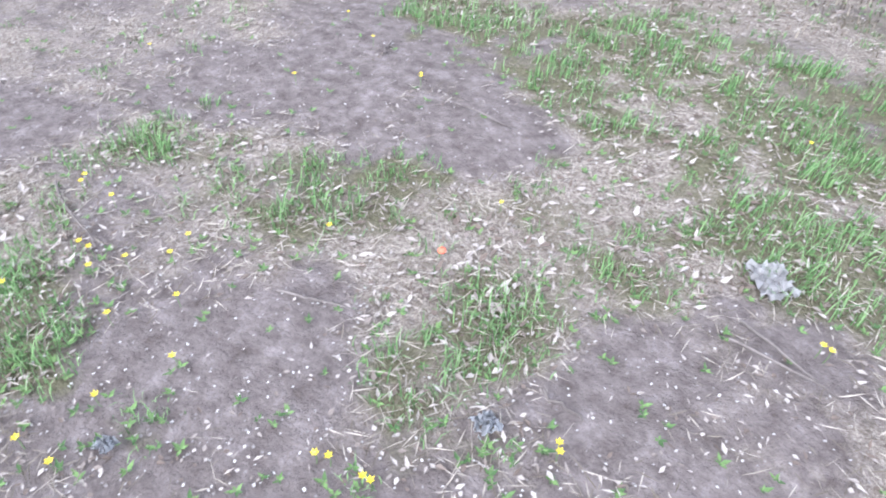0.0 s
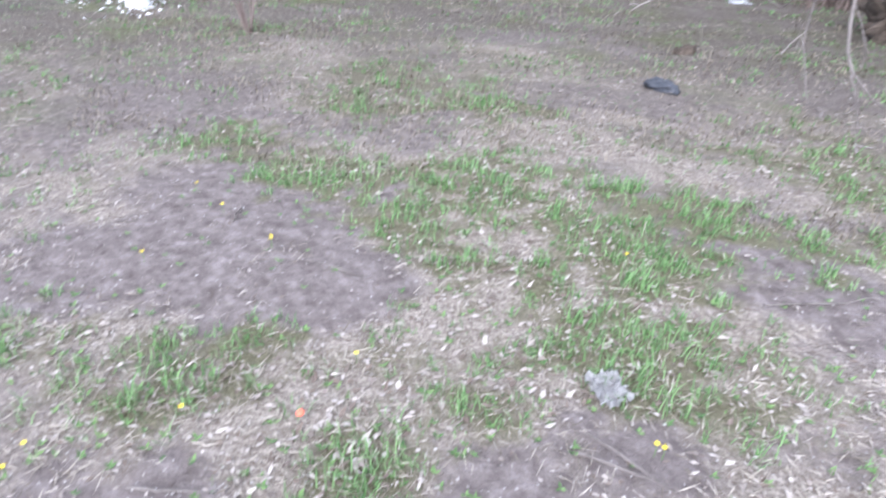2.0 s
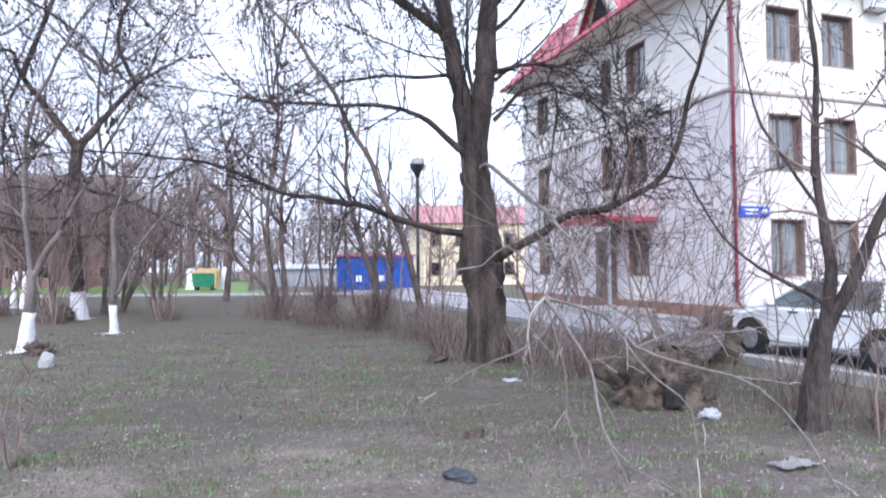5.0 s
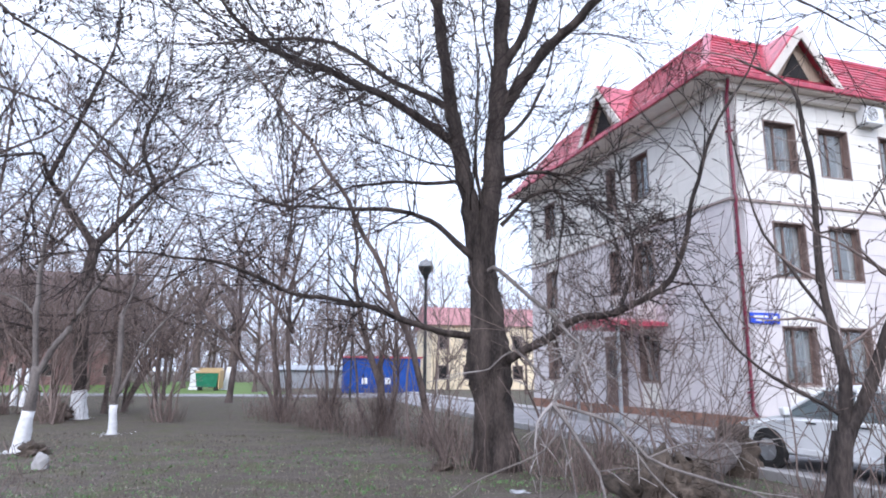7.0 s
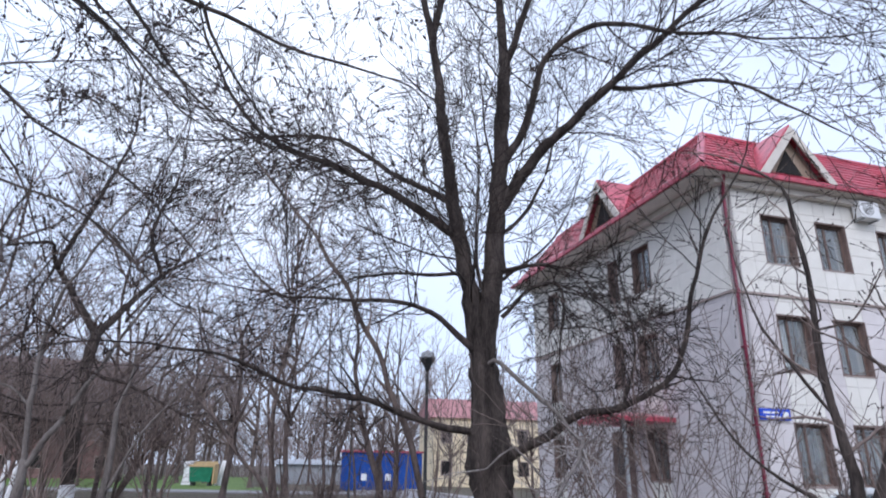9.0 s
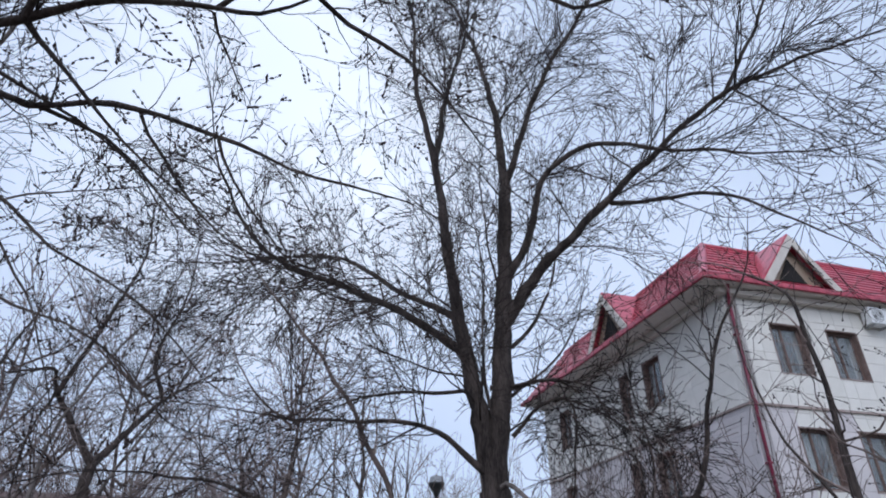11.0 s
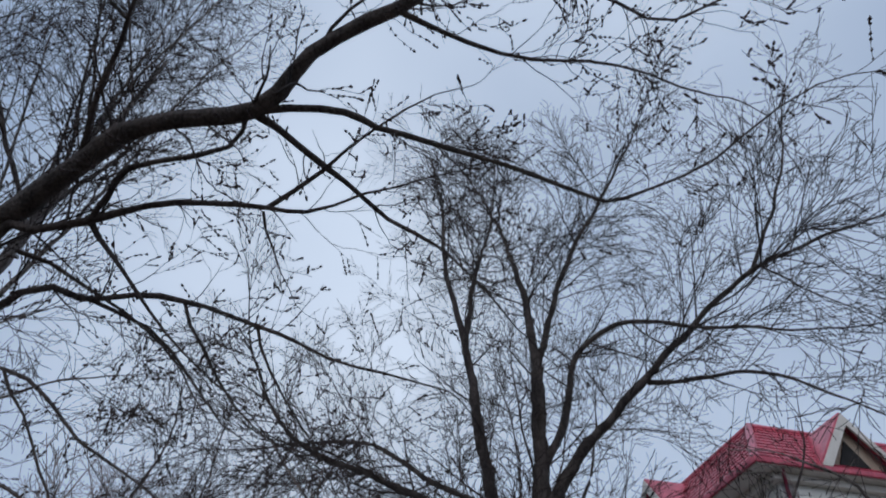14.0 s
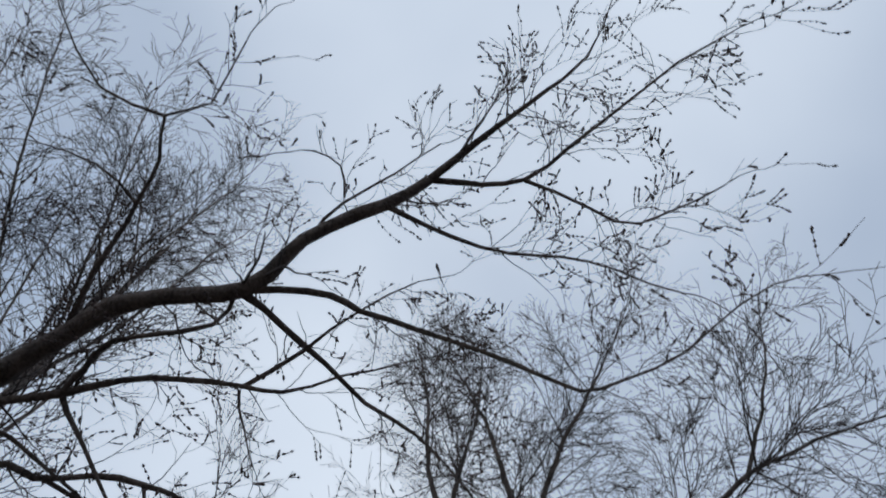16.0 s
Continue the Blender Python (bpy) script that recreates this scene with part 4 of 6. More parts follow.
WILLOW.append((((1.25, 11.9, 6.8), (2.0, 11.6, 7.9), (3.4, 11.0, 9.2), (4.6, 10.4, 10.2), (5.6, 9.6, 10.8), (6.5, 8.7, 10.8), (7.4, 7.6, 10.4)), 0.14, 0.02, 3.6, 2.6, 3))
WILLOW.append((((5.8, 9.6, 10.9), (6.4, 9.0, 12.0), (6.9, 8.4, 13.2), (7.2, 8.0, 14.4)), 0.05, 0.015, 4.2, 2.1, 3))
WILLOW.append((((3.6, 11.1, 9.3), (4.4, 10.4, 8.9), (5.1, 9.6, 8.5), (5.5, 8.9, 7.7), (6.0, 8.1, 6.6)), 0.055, 0.012, 2.3, 2.0, 3))
WILLOW.append((((0.35, 12.0, 6.3), (-0.9, 11.6, 7.0), (-2.1, 11.2, 7.4), (-3.1, 10.6, 7.6), (-3.8, 10.0, 8.1), (-4.4, 9.5, 9.4)), 0.1, 0.02, 5.2, 2.4, 3))
WILLOW.append((((0.3, 12.0, 7.0), (-1.1, 12.1, 7.8), (-2.2, 12.1, 8.5), (-3.5, 12.1, 8.6), (-4.7, 11.8, 8.3)), 0.08, 0.02, 6.2, 2.5, 3))
WILLOW.append((((0.75, 11.9, 3.9), (-0.1, 11.7, 4.6), (-0.9, 11.3, 4.7), (-2.2, 10.8, 4.6), (-3.3, 10.2, 4.6)), 0.07, 0.015, 3.2, 2.0, 3))
WILLOW.append((((0.8, 11.9, 2.4), (-0.1, 11.5, 2.5), (-0.9, 11.1, 2.8), (-1.6, 10.6, 2.9), (-2.4, 10.0, 3.0), (-3.1, 9.3, 3.3), (-3.7, 8.7, 3.3)), 0.075, 0.018, 3.0, 1.8, 3))
WILLOW.append((((0.9, 11.9, 5.5), (1.4, 11.7, 5.5), (2.1, 11.4, 5.5), (2.7, 11.2, 5.3)), 0.05, 0.015, 4.4, 1.8, 3))
WILLOW.append((((0.6, 11.9, 5.5), (0.1, 12.2, 5.5), (-1.5, 12.4, 5.5), (-2.9, 12.4, 5.0)), 0.05, 0.012, 3.4, 1.8, 3))
WILLOW.append((((1.25, 11.9, 1.85), (1.55, 11.6, 2.05), (1.95, 11.2, 2.32), (2.5, 10.8, 2.65), (3.2, 10.3, 2.8), (3.9, 9.9, 3.4), (4.1, 9.5, 4.5), (4.3, 9.2, 5.4), (4.6, 8.9, 6.0)), 0.09, 0.02, 2.6, 1.6, 3))
WILLOW.append((((1.2, 11.9, 6.2), (1.9, 12.2, 7.0), (2.5, 12.5, 8.4), (2.8, 12.6, 10.0)), 0.05, 0.012, 2.6, 1.8, 3))
WILLOW.append((((1.1, 11.9, 5.2), (1.8, 12.3, 5.8), (2.6, 12.6, 6.6), (3.1, 12.8, 7.8)), 0.04, 0.012, 2.2, 1.6, 3))
WILLOW.append((((0.95, 11.9, 4.6), (0.75, 11.4, 5.8), (0.8, 11.2, 7.2), (0.7, 11.1, 8.6)), 0.035, 0.01, 5.0, 1.3, 3))
WILLOW.append((((1.2, 11.8, 7.4), (0.9, 11.3, 8.6), (0.8, 11.1, 10.2)), 0.03, 0.01, 5.0, 1.4, 3))
WILLOW.append((((0.9, 11.9, 4.4), (1.6, 12.4, 5.0), (2.3, 12.8, 5.0)), 0.03, 0.01, 6.0, 1.2, 3))
WILLOW.append((((1.29, 12.00, 4.58), (1.80, 11.74, 5.10), (2.26, 11.25, 5.06), (2.32, 11.04, 4.59), (2.22, 10.96, 3.83), (2.04, 10.89, 2.91)), 0.045, 0.01, 13.0, 1.2, 2))
WILLOW.append((((2.26, 11.25, 5.06), (2.90, 10.90, 4.63), (3.39, 10.56, 4.10), (3.81, 10.31, 3.43)), 0.025, 0.006, 14.0, 1.1, 2))
WILLOW.append((((2.25, 10.95, 4.14), (2.73, 10.64, 4.09), (3.12, 10.33, 3.74), (3.33, 10.16, 3.05)), 0.018, 0.006, 15.0, 1.0, 2))
WILLOW.append((((1.32, 11.90, 5.49), (1.74, 11.74, 5.57), (2.19, 11.47, 5.49), (2.56, 11.19, 5.08)), 0.05, 0.012, 8.0, 1.0, 2))
WILLOW.append((((1.03, 11.92, 5.96), (1.38, 11.69, 7.10), (1.75, 11.54, 8.04), (1.86, 11.52, 9.33)), 0.03, 0.01, 8.0, 1.1, 2))
WILLOW.append((((0.64, 11.85, 5.56), (0.10, 11.66, 6.42), (-0.28, 11.55, 7.45), (-0.41, 11.55, 8.98)), 0.03, 0.01, 8.0, 1.1, 2))
WILLOW.append((((0.88, 11.83, 4.98), (0.76, 11.54, 6.40), (0.83, 11.44, 7.94), (0.57, 11.45, 9.35)), 0.025, 0.01, 8.0, 0.9, 2))
WILLOW.append((((3.1, 10.35, 2.8), (3.3, 10.2, 3.8), (3.1, 10.2, 5.2)), 0.03, 0.01, 12.0, 1.1, 2))
tree("tree", "large old willow with a knobbly dark trunk and bare crown",
     (((1.15, 12.0, 0), (1.1, 12.0, 1.1), (1.02, 12.0, 2.1), (0.98, 12.0, 3.0), (0.92, 12.0, 3.6)), 0.395, 0.27), WILLOW, M["bark"], M["twig_dark"], 11, main, foot=1.2, burl=(2.0, 0.38))

near = dict(HABIT, step=0.07, wiggle=0.17, lift=0.03, tip=0.05, thin=0.0021, shoot=0.7, density={3: 3, 2: 4.8, 1: 5.5}, buds=5, bud=0.026)
MAPLE = []
MAPLE.append((((-4.9, 4.3, 4.6), (-4.00, 3.18, 5.38), (-3.52, 2.93, 5.59), (-3.04, 2.64, 5.76), (-2.38, 2.37, 5.84), (-1.59, 2.30, 5.89), (-1.14, 2.04, 6.18), (-0.53, 1.85, 6.50), (-0.16, 1.71, 6.69)), 0.13, 0.045, 2.4, 0.9, 2))
MAPLE.append((((-0.16, 1.71, 6.69), (0.27, 1.41, 6.90), (0.99, 0.97, 7.15), (1.27, 0.62, 7.26)), 0.04, 0.008, 10.5, 0.8, 2))
MAPLE.append((((-0.16, 1.71, 6.69), (0.64, 1.71, 6.67), (1.20, 1.34, 6.81), (1.83, 0.79, 6.87), (2.22, 0.56, 6.86)), 0.03, 0.007, 9.8, 0.7, 2))
MAPLE.append((((0.64, 1.71, 6.67), (1.13, 1.86, 6.42), (1.48, 1.89, 6.20), (2.05, 1.56, 6.13)), 0.02, 0.006, 9.8, 0.6, 2))
MAPLE.append((((-1.09, 2.01, 6.21), (-0.85, 1.82, 6.46), (-0.44, 1.62, 6.71), (-0.07, 1.46, 6.89)), 0.02, 0.006, 9.0, 0.7, 2))
MAPLE.append((((-0.85, 1.78, 6.48), (-0.90, 1.55, 6.66), (-1.10, 1.43, 6.66), (-1.30, 1.43, 6.60)), 0.012, 0.005, 7.5, 0.4, 2))
MAPLE.append((((-0.53, 1.85, 6.50), (0.03, 2.07, 6.33), (0.48, 2.14, 6.17), (1.07, 2.10, 5.98), (1.69, 2.18, 5.62)), 0.025, 0.006, 9.0, 0.6, 2))
MAPLE.append((((-1.59, 2.31, 5.89), (-0.90, 2.37, 5.95), (-0.67, 2.46, 5.83), (-0.22, 2.57, 5.69), (0.25, 2.65, 5.58), (0.85, 2.78, 5.35), (1.06, 2.72, 5.21), (1.58, 2.35, 5.18), (2.04, 1.84, 5.15)), 0.035, 0.005, 5.2, 0.7, 2))
MAPLE.append((((-1.59, 2.33, 5.88), (-1.13, 2.74, 5.77), (-0.70, 3.20, 5.65), (-0.24, 3.46, 5.49), (0.25, 3.88, 5.20)), 0.035, 0.008, 4.8, 0.8, 2))
MAPLE.append((((-4.9, 4.3, 4.6), (-3.89, 3.11, 5.40), (-3.44, 3.04, 5.42), (-3.00, 3.01, 5.51), (-2.32, 2.95, 5.61), (-1.59, 2.98, 5.55), (-1.28, 3.00, 5.53), (-0.86, 2.96, 5.68), (-0.32, 2.86, 5.72)), 0.065, 0.008, 4.8, 0.8, 2))
MAPLE.append((((-1.59, 2.98, 5.55), (-1.12, 2.77, 5.75), (-0.68, 2.51, 5.91), (-0.24, 2.34, 6.07)), 0.025, 0.006, 6.0, 0.6, 2))
MAPLE.append((((-3.04, 2.64, 5.76), (-2.75, 2.18, 5.97), (-2.46, 1.72, 6.24), (-2.24, 1.39, 6.36), (-2.19, 1.09, 6.47), (-1.85, 1.00, 6.54), (-1.52, 0.57, 6.63)), 0.028, 0.006, 4.5, 0.6, 2))
MAPLE.append((((-2.19, 1.09, 6.47), (-2.50, 0.80, 6.26), (-2.60, 0.26, 6.17)), 0.014, 0.005, 6.0, 0.5, 2))
MAPLE.append((((-2.46, 1.72, 6.24), (-2.68, 1.39, 6.23), (-3.01, 1.17, 6.09)), 0.014, 0.005, 6.0, 0.6, 2))
MAPLE.append((((-6.0, 4.55, 3.5), (-4.9, 4.1, 4.6), (-3.71, 3.50, 5.23), (-3.21, 3.63, 5.25), (-2.42, 3.73, 5.28), (-1.81, 3.92, 5.13), (-1.01, 4.14, 4.87), (-0.28, 4.25, 4.71)), 0.06, 0.008, 4.0, 0.8, 2))
MAPLE.append((((-3.00, 3.03, 5.50), (-2.85, 3.20, 5.31), (-2.66, 3.42, 5.08), (-2.30, 3.78, 4.78), (-1.84, 4.10, 4.49)), 0.025, 0.006, 4.0, 0.8, 2))
MAPLE.append((((-1.81, 3.92, 5.13), (-1.68, 4.10, 4.81), (-1.43, 4.33, 4.44), (-1.13, 4.53, 4.03)), 0.016, 0.005, 6.0, 0.7, 2))
MAPLE.append((((-3.21, 3.63, 5.25), (-2.73, 3.95, 5.14), (-2.39, 4.26, 4.84), (-1.95, 4.60, 4.47)), 0.02, 0.006, 4.0, 0.8, 2))
MAPLE.append((((-3.71, 3.26, 5.45), (-3.22, 3.53, 5.34), (-2.60, 4.01, 5.00), (-2.25, 4.38, 4.59)), 0.02, 0.006, 4.0, 0.8, 2))
MAPLE.append((((-3.00, 3.01, 5.51), (-2.83, 2.85, 5.62), (-2.63, 2.69, 5.74), (-1.88, 2.65, 5.92), (-1.66, 2.35, 5.90)), 0.03, 0.02, 4.5, 0.6, 2))
MAPLE.append((((-1.64, 3.04, 5.59), (-1.57, 3.30, 5.41), (-1.47, 3.56, 5.21)), 0.014, 0.004, 6.0, 0.4, 2))
MAPLE.append((((-4.9, 4.2, 4.6), (-3.8, 3.9, 4.75), (-3.34, 3.95, 4.5), (-2.95, 4.0, 4.15), (-2.6, 4.1, 3.95), (-2.26, 4.2, 3.75), (-1.8, 4.4, 3.3)), 0.024, 0.006, 3.4, 0.8, 2))
MAPLE.append((((-4.9, 4.3, 4.4), (-3.9, 3.9, 3.95), (-3.33, 3.75, 3.77), (-2.94, 3.82, 3.6), (-2.58, 3.94, 3.5), (-2.19, 4.06, 3.23), (-1.9, 4.2, 2.9)), 0.02, 0.006, 2.8, 0.7, 2))
MAPLE.append((((-3.8, 3.9, 4.75), (-3.4, 4.1, 4.2), (-3.1, 4.3, 3.7), (-2.9, 4.5, 3.1)), 0.014, 0.005, 3.0, 0.7, 2))
MAPLE.append((((-2.42, 3.73, 5.28), (-2.2, 3.9, 4.9), (-1.9, 4.1, 4.5), (-1.5, 4.3, 4.2), (-0.9, 4.5, 3.95)), 0.018, 0.005, 4.0, 0.7, 2))
tree("tree", "maple with long low limbs and swelling dark buds", (((-7.0, 4.8, 0), (-6.8, 4.75, 1.5), (-6.3, 4.6, 3.0), (-5.5, 4.45, 4.1), (-4.9, 4.3, 4.6)), 0.22, 0.14), MAPLE, M["bark"], M["twig_dark"], 5, near, whitewash=1.0, wash=M["lime"])

park = dict(HABIT, step=0.4, least=2, density={3: 2.2, 2: 2.6, 1: 3.0}, thin=0.006)
tree("tree", "tall bare tree with a fine twiggy crown", (((-9.6, 8.2, 0), (-9.5, 8.2, 4.0), (-9.2, 8.1, 9.0), (-8.8, 8.0, 14.0), (-8.4, 7.9, 18.0)), 0.2, 0.05), [
    (((-9.3, 8.1, 7.0), (-8.2, 7.6, 9.0), (-7.2, 7.2, 11.0), (-6.4, 6.9, 13.5)), 0.07, 0.015, 4.5, 2.0, 3),
    (((-9.0, 8.0, 10.0), (-8.0, 7.0, 12.0), (-7.2, 6.2, 14.0), (-6.6, 5.6, 16.5)), 0.06, 0.015, 4.5, 2.0, 3),
    (((-8.9, 8.0, 12.0), (-7.6, 7.8, 14.0), (-6.6, 7.4, 16.0), (-5.8, 7.2, 17.5)), 0.06, 0.015, 4.5, 2.0, 3),
    (((-9.1, 8.0, 9.0), (-9.0, 6.8, 11.5), (-8.8, 5.4, 14.5)), 0.05, 0.015, 4.5, 2.0, 3),
    (((-8.6, 8.0, 15.0), (-7.8, 7.2, 17.0), (-7.2, 6.6, 19.0)), 0.04, 0.012, 4.5, 1.8, 3),
    (((-8.6, 7.9, 16.0), (-8.9, 6.5, 18.0), (-9.0, 5.2, 19.5)), 0.04, 0.012, 4.5, 1.8, 3),
    (((-8.8, 8.0, 13.5), (-8.6, 6.2, 15.5), (-8.0, 4.4, 16.6), (-7.4, 3.2, 17.2)), 0.05, 0.012, 5.0, 1.9, 3),
    (((-9.0, 8.0, 11.5), (-8.3, 6.6, 13.0), (-7.4, 5.2, 14.4)), 0.05, 0.012, 5.0, 1.9, 3),
    (((-8.9, 8.0, 11.0), (-9.4, 5.4, 13.2), (-9.1, 3.0, 15.2), (-8.8, 1.4, 16.6)), 0.06, 0.012, 6.0, 1.9, 3),
    (((-9.0, 8.0, 10.0), (-10.0, 5.6, 12.4), (-10.2, 3.4, 14.6), (-10.4, 2.0, 17.0)), 0.06, 0.012, 6.0, 1.9, 3),
    (((-8.9, 8.0, 12.0), (-7.3, 6.4, 13.6), (-5.8, 5.5, 15.0), (-5.0, 5.0, 16.2)), 0.05, 0.012, 6.0, 1.8, 3),
    (((-9.4, 8.1, 6.0), (-8.3, 8.4, 7.2), (-7.2, 8.8, 8.0), (-6.2, 9.2, 8.4)), 0.05, 0.012, 4.5, 1.6, 3),
    (((-9.4, 8.1, 7.5), (-8.0, 7.6, 8.2), (-7.0, 7.2, 8.2)), 0.05, 0.012, 4.5, 1.5, 3),
    (((-8.9, 8.0, 12.5), (-8.0, 5.8, 14.2), (-7.4, 4.3, 15.8)), 0.05, 0.012, 6.0, 1.8, 3)],
     M["bark_grey"], M["twig_dark"], 51, dict(park, tip=-0.05, thin=0.0055, density={3: 2.3, 2: 2.7, 1: 3.0}), "limewashed park trees", 0.9, M["lime"])
tree("tree", "short slender bare tree with a limewashed foot", (((-5.6, 6.45, 0), (-5.65, 6.4, 1.2), (-5.8, 6.4, 2.8), (-6.0, 6.4, 4.5)), 0.075, 0.03), [
    (((-5.75, 6.4, 2.4), (-5.3, 6.7, 3.6), (-4.9, 6.9, 5.0)), 0.03, 0.01, 3.0, 1.2, 3)],
     M["bark"], M["twig_brown"], 52, park, "limewashed park trees", 0.75, M["lime"], foot=2.0)
tree("tree", "short slender bare tree with a limewashed foot", (((-6.4, 6.8, 0), (-6.3, 6.8, 1.2), (-6.4, 6.9, 2.8), (-6.7, 6.9, 4.5)), 0.075, 0.03), [
    (((-6.4, 6.9, 2.6), (-6.8, 7.2, 3.6), (-7.2, 7.3, 5.0)), 0.03, 0.01, 3.0, 1.2, 3)],
     M["bark"], M["twig_brown"], 53, park, "limewashed park trees", 0.75, M["lime"], foot=2.0)


def further(points, k, turn=0.0):
    """Points drawn out from the origin by k and turned to the left, in plan; heights grow with them."""
    c, q = math.cos(radians(turn)), math.sin(radians(turn))
    return tuple(((x * c - y * q) * k, (x * q + y * c) * k, z + max(0.0, z - 1.7) * (k - 1)) for x, y, z in points)


def limbs_further(rows, k, turn=0.0):
    return [(further(row[0], k, turn), row[1] * k, row[2] * k, *row[3:]) for row in rows]


ASH = []
ASH.append((((-10.5, 19.4, 5.5), (-11.6, 18.4, 7.5), (-11.6, 17.9, 8.0), (-12.3, 17.0, 7.6)), 0.13, 0.03, 5.0, 2.2, 3))
ASH.append((((-11.5, 18.3, 7.4), (-10.8, 18.5, 9.7), (-10.1, 18.6, 12.3), (-10.2, 18.4, 14.2)), 0.09, 0.02, 5.4, 2.2, 3))
ASH.append((((-11.5, 18.2, 7.4), (-11.7, 17.8, 5.8), (-11.5, 17.7, 4.2)), 0.05, 0.015, 4.8, 1.5, 3))
ASH.append((((-10.5, 19.4, 5.5), (-9.9, 20.1, 6.8), (-9.3, 20.7, 7.9), (-8.0, 21.6, 9.2)), 0.14, 0.03, 5.0, 2.2, 3))
ASH.append((((-9.3, 20.6, 7.8), (-9.8, 20.4, 9.3), (-9.4, 20.8, 11.6), (-9.4, 21.0, 13.8)), 0.08, 0.02, 5.4, 2.2, 3))
ASH.append((((-10.6, 19.4, 2.9), (-11.4, 18.5, 2.9), (-12.1, 17.6, 3.1), (-12.8, 16.7, 3.1)), 0.06, 0.02, 4.6, 1.7, 3))
ASH.append((((-10.6, 19.4, 3.4), (-11.4, 18.7, 3.3), (-12.4, 17.9, 3.6)), 0.045, 0.02, 4.0, 1.4, 3))
ASH.append((((-10.5, 19.4, 2.8), (-9.6, 19.8, 2.9), (-8.9, 20.4, 2.5)), 0.05, 0.015, 4.6, 1.4, 3))
ASH.append((((-10.7, 19.3, 4.4), (-9.4, 20.3, 4.0), (-8.4, 21.1, 3.4), (-7.3, 21.9, 2.9)), 0.07, 0.02, 5.0, 1.7, 3))
tree("tree", "broad bare park tree with a dark trunk and limewashed foot", (further(((-10.4, 19.4, 0), (-10.55, 19.35, 2.5), (-10.6, 19.35, 4.2), (-10.5, 19.4, 5.6)), 1.215, 0.5), 0.245, 0.2), limbs_further(ASH, 1.215, 0.5), M["bark"], M["twig_dark"], 21, dict(park, thin=0.0075), "limewashed park trees", 0.85, M["lime"])
SLIM = [(((-8.75, 14.05, 1.7), (-8.85, 14.0, 2.8), (-8.9, 14.0, 3.9), (-8.8, 14.0, 5.1), (-8.3, 14.0, 6.3), (-7.8, 14.0, 7.2), (-7.0, 14.0, 8.4), (-6.6, 14.0, 9.6)), 0.065, 0.014, 2.2, 1.5, 3),
        (((-8.75, 14.05, 1.6), (-8.25, 14.1, 2.5), (-7.7, 14.2, 3.6), (-7.2, 14.3, 4.7), (-6.6, 14.5, 5.9), (-6.1, 14.6, 7.2)), 0.075, 0.015, 2.2, 1.4, 3),
        (((-8.85, 14.0, 2.9), (-9.3, 13.9, 3.3), (-10.2, 13.6, 3.5)), 0.035, 0.012, 2.4, 1.1, 3)]
tree("tree", "slender forked bare tree with a limewashed foot", (((-8.87, 14.05, 0), (-8.8, 14.05, 0.7), (-8.74, 14.05, 1.3), (-8.75, 14.05, 1.8)), 0.13, 0.09), SLIM,
     M["bark_grey"], M["twig_brown"], 22, park, "limewashed park trees", 0.66, M["lime"])
THIN = [(((-8.2, 16.8, 3.1), (-8.0, 16.9, 4.4), (-8.3, 17.0, 6.2)), 0.05, 0.012, 2.8, 1.2, 3),
        (((-8.15, 16.8, 1.0), (-7.7, 17.2, 2.4), (-7.0, 17.6, 3.6), (-6.5, 17.8, 5.0)), 0.05, 0.012, 2.4, 1.2, 3)]
tree("tree", "thin pale park tree with a limewashed foot", (further(((-8.2, 16.9, 0), (-8.2, 16.85, 0.8), (-8.15, 16.8, 1.8), (-8.2, 16.8, 3.2)), 1.063, 0.4), 0.1, 0.06), limbs_further(THIN, 1.063, 0.4),
     M["bark_grey"], M["twig_brown"], 23, park, "limewashed park trees", 0.5, M["lime"])

# leaning tree by the stump, with forked stem
RIGHT = []
RIGHT.append((((4.2, 6.6, 1.1), (4.26, 6.57, 1.7), (4.22, 6.6, 2.3), (4.2, 6.7, 3.2), (4.22, 6.65, 4.1), (4.1, 6.7, 5.0), (3.7, 7.0, 5.5)), 0.07, 0.012, 4.4, 1.1, 2))
RIGHT.append((((4.2, 6.58, 1.05), (4.46, 6.5, 1.6), (4.64, 6.35, 2.2), (4.76, 6.1, 3.0), (4.95, 5.8, 4.2), (5.2, 5.5, 5.6)), 0.075, 0.015, 4.4, 1.1, 2))
RIGHT.append((((4.25, 6.6, 1.3), (3.7, 6.9, 1.7), (3.2, 7.1, 2.3), (2.9, 7.2, 3.0)), 0.028, 0.008, 3.4, 0.8, 2))
RIGHT.append((((4.22, 6.6, 2.3), (3.95, 6.8, 2.9), (3.7, 7.0, 3.6), (3.6, 7.1, 4.6)), 0.022, 0.007, 3.4, 0.8, 2))
tree("tree", "young leaning tree forking low beside the stump", (((4.08, 6.66, 0), (4.1, 6.64, 0.4), (4.14, 6.62, 0.8), (4.2, 6.59, 1.15)), 0.125, 0.1), RIGHT, M["bark"], M["twig_brown"], 31,
     dict(HABIT, step=0.1, density={2: 2.6, 1: 3.6}, wiggle=0.2, thin=0.003, buds=4, bud=0.024), foot=1.6)

# dead hanging branch of the willow, its grey tips over the lawn
dead = dict(HABIT, step=0.18, wiggle=0.13, lift=-0.06, tip=-0.09, density={3: 1.6, 2: 2.0, 1: 2.2}, thin=0.004)
HANG = []
HANG.append((((1.8, 10.6, 2.85), (2.0, 9.7, 2.4), (1.95, 8.4, 2.05), (1.21, 6.54, 1.42)), 0.036, 0.022, 4.5, 0.8, 2))
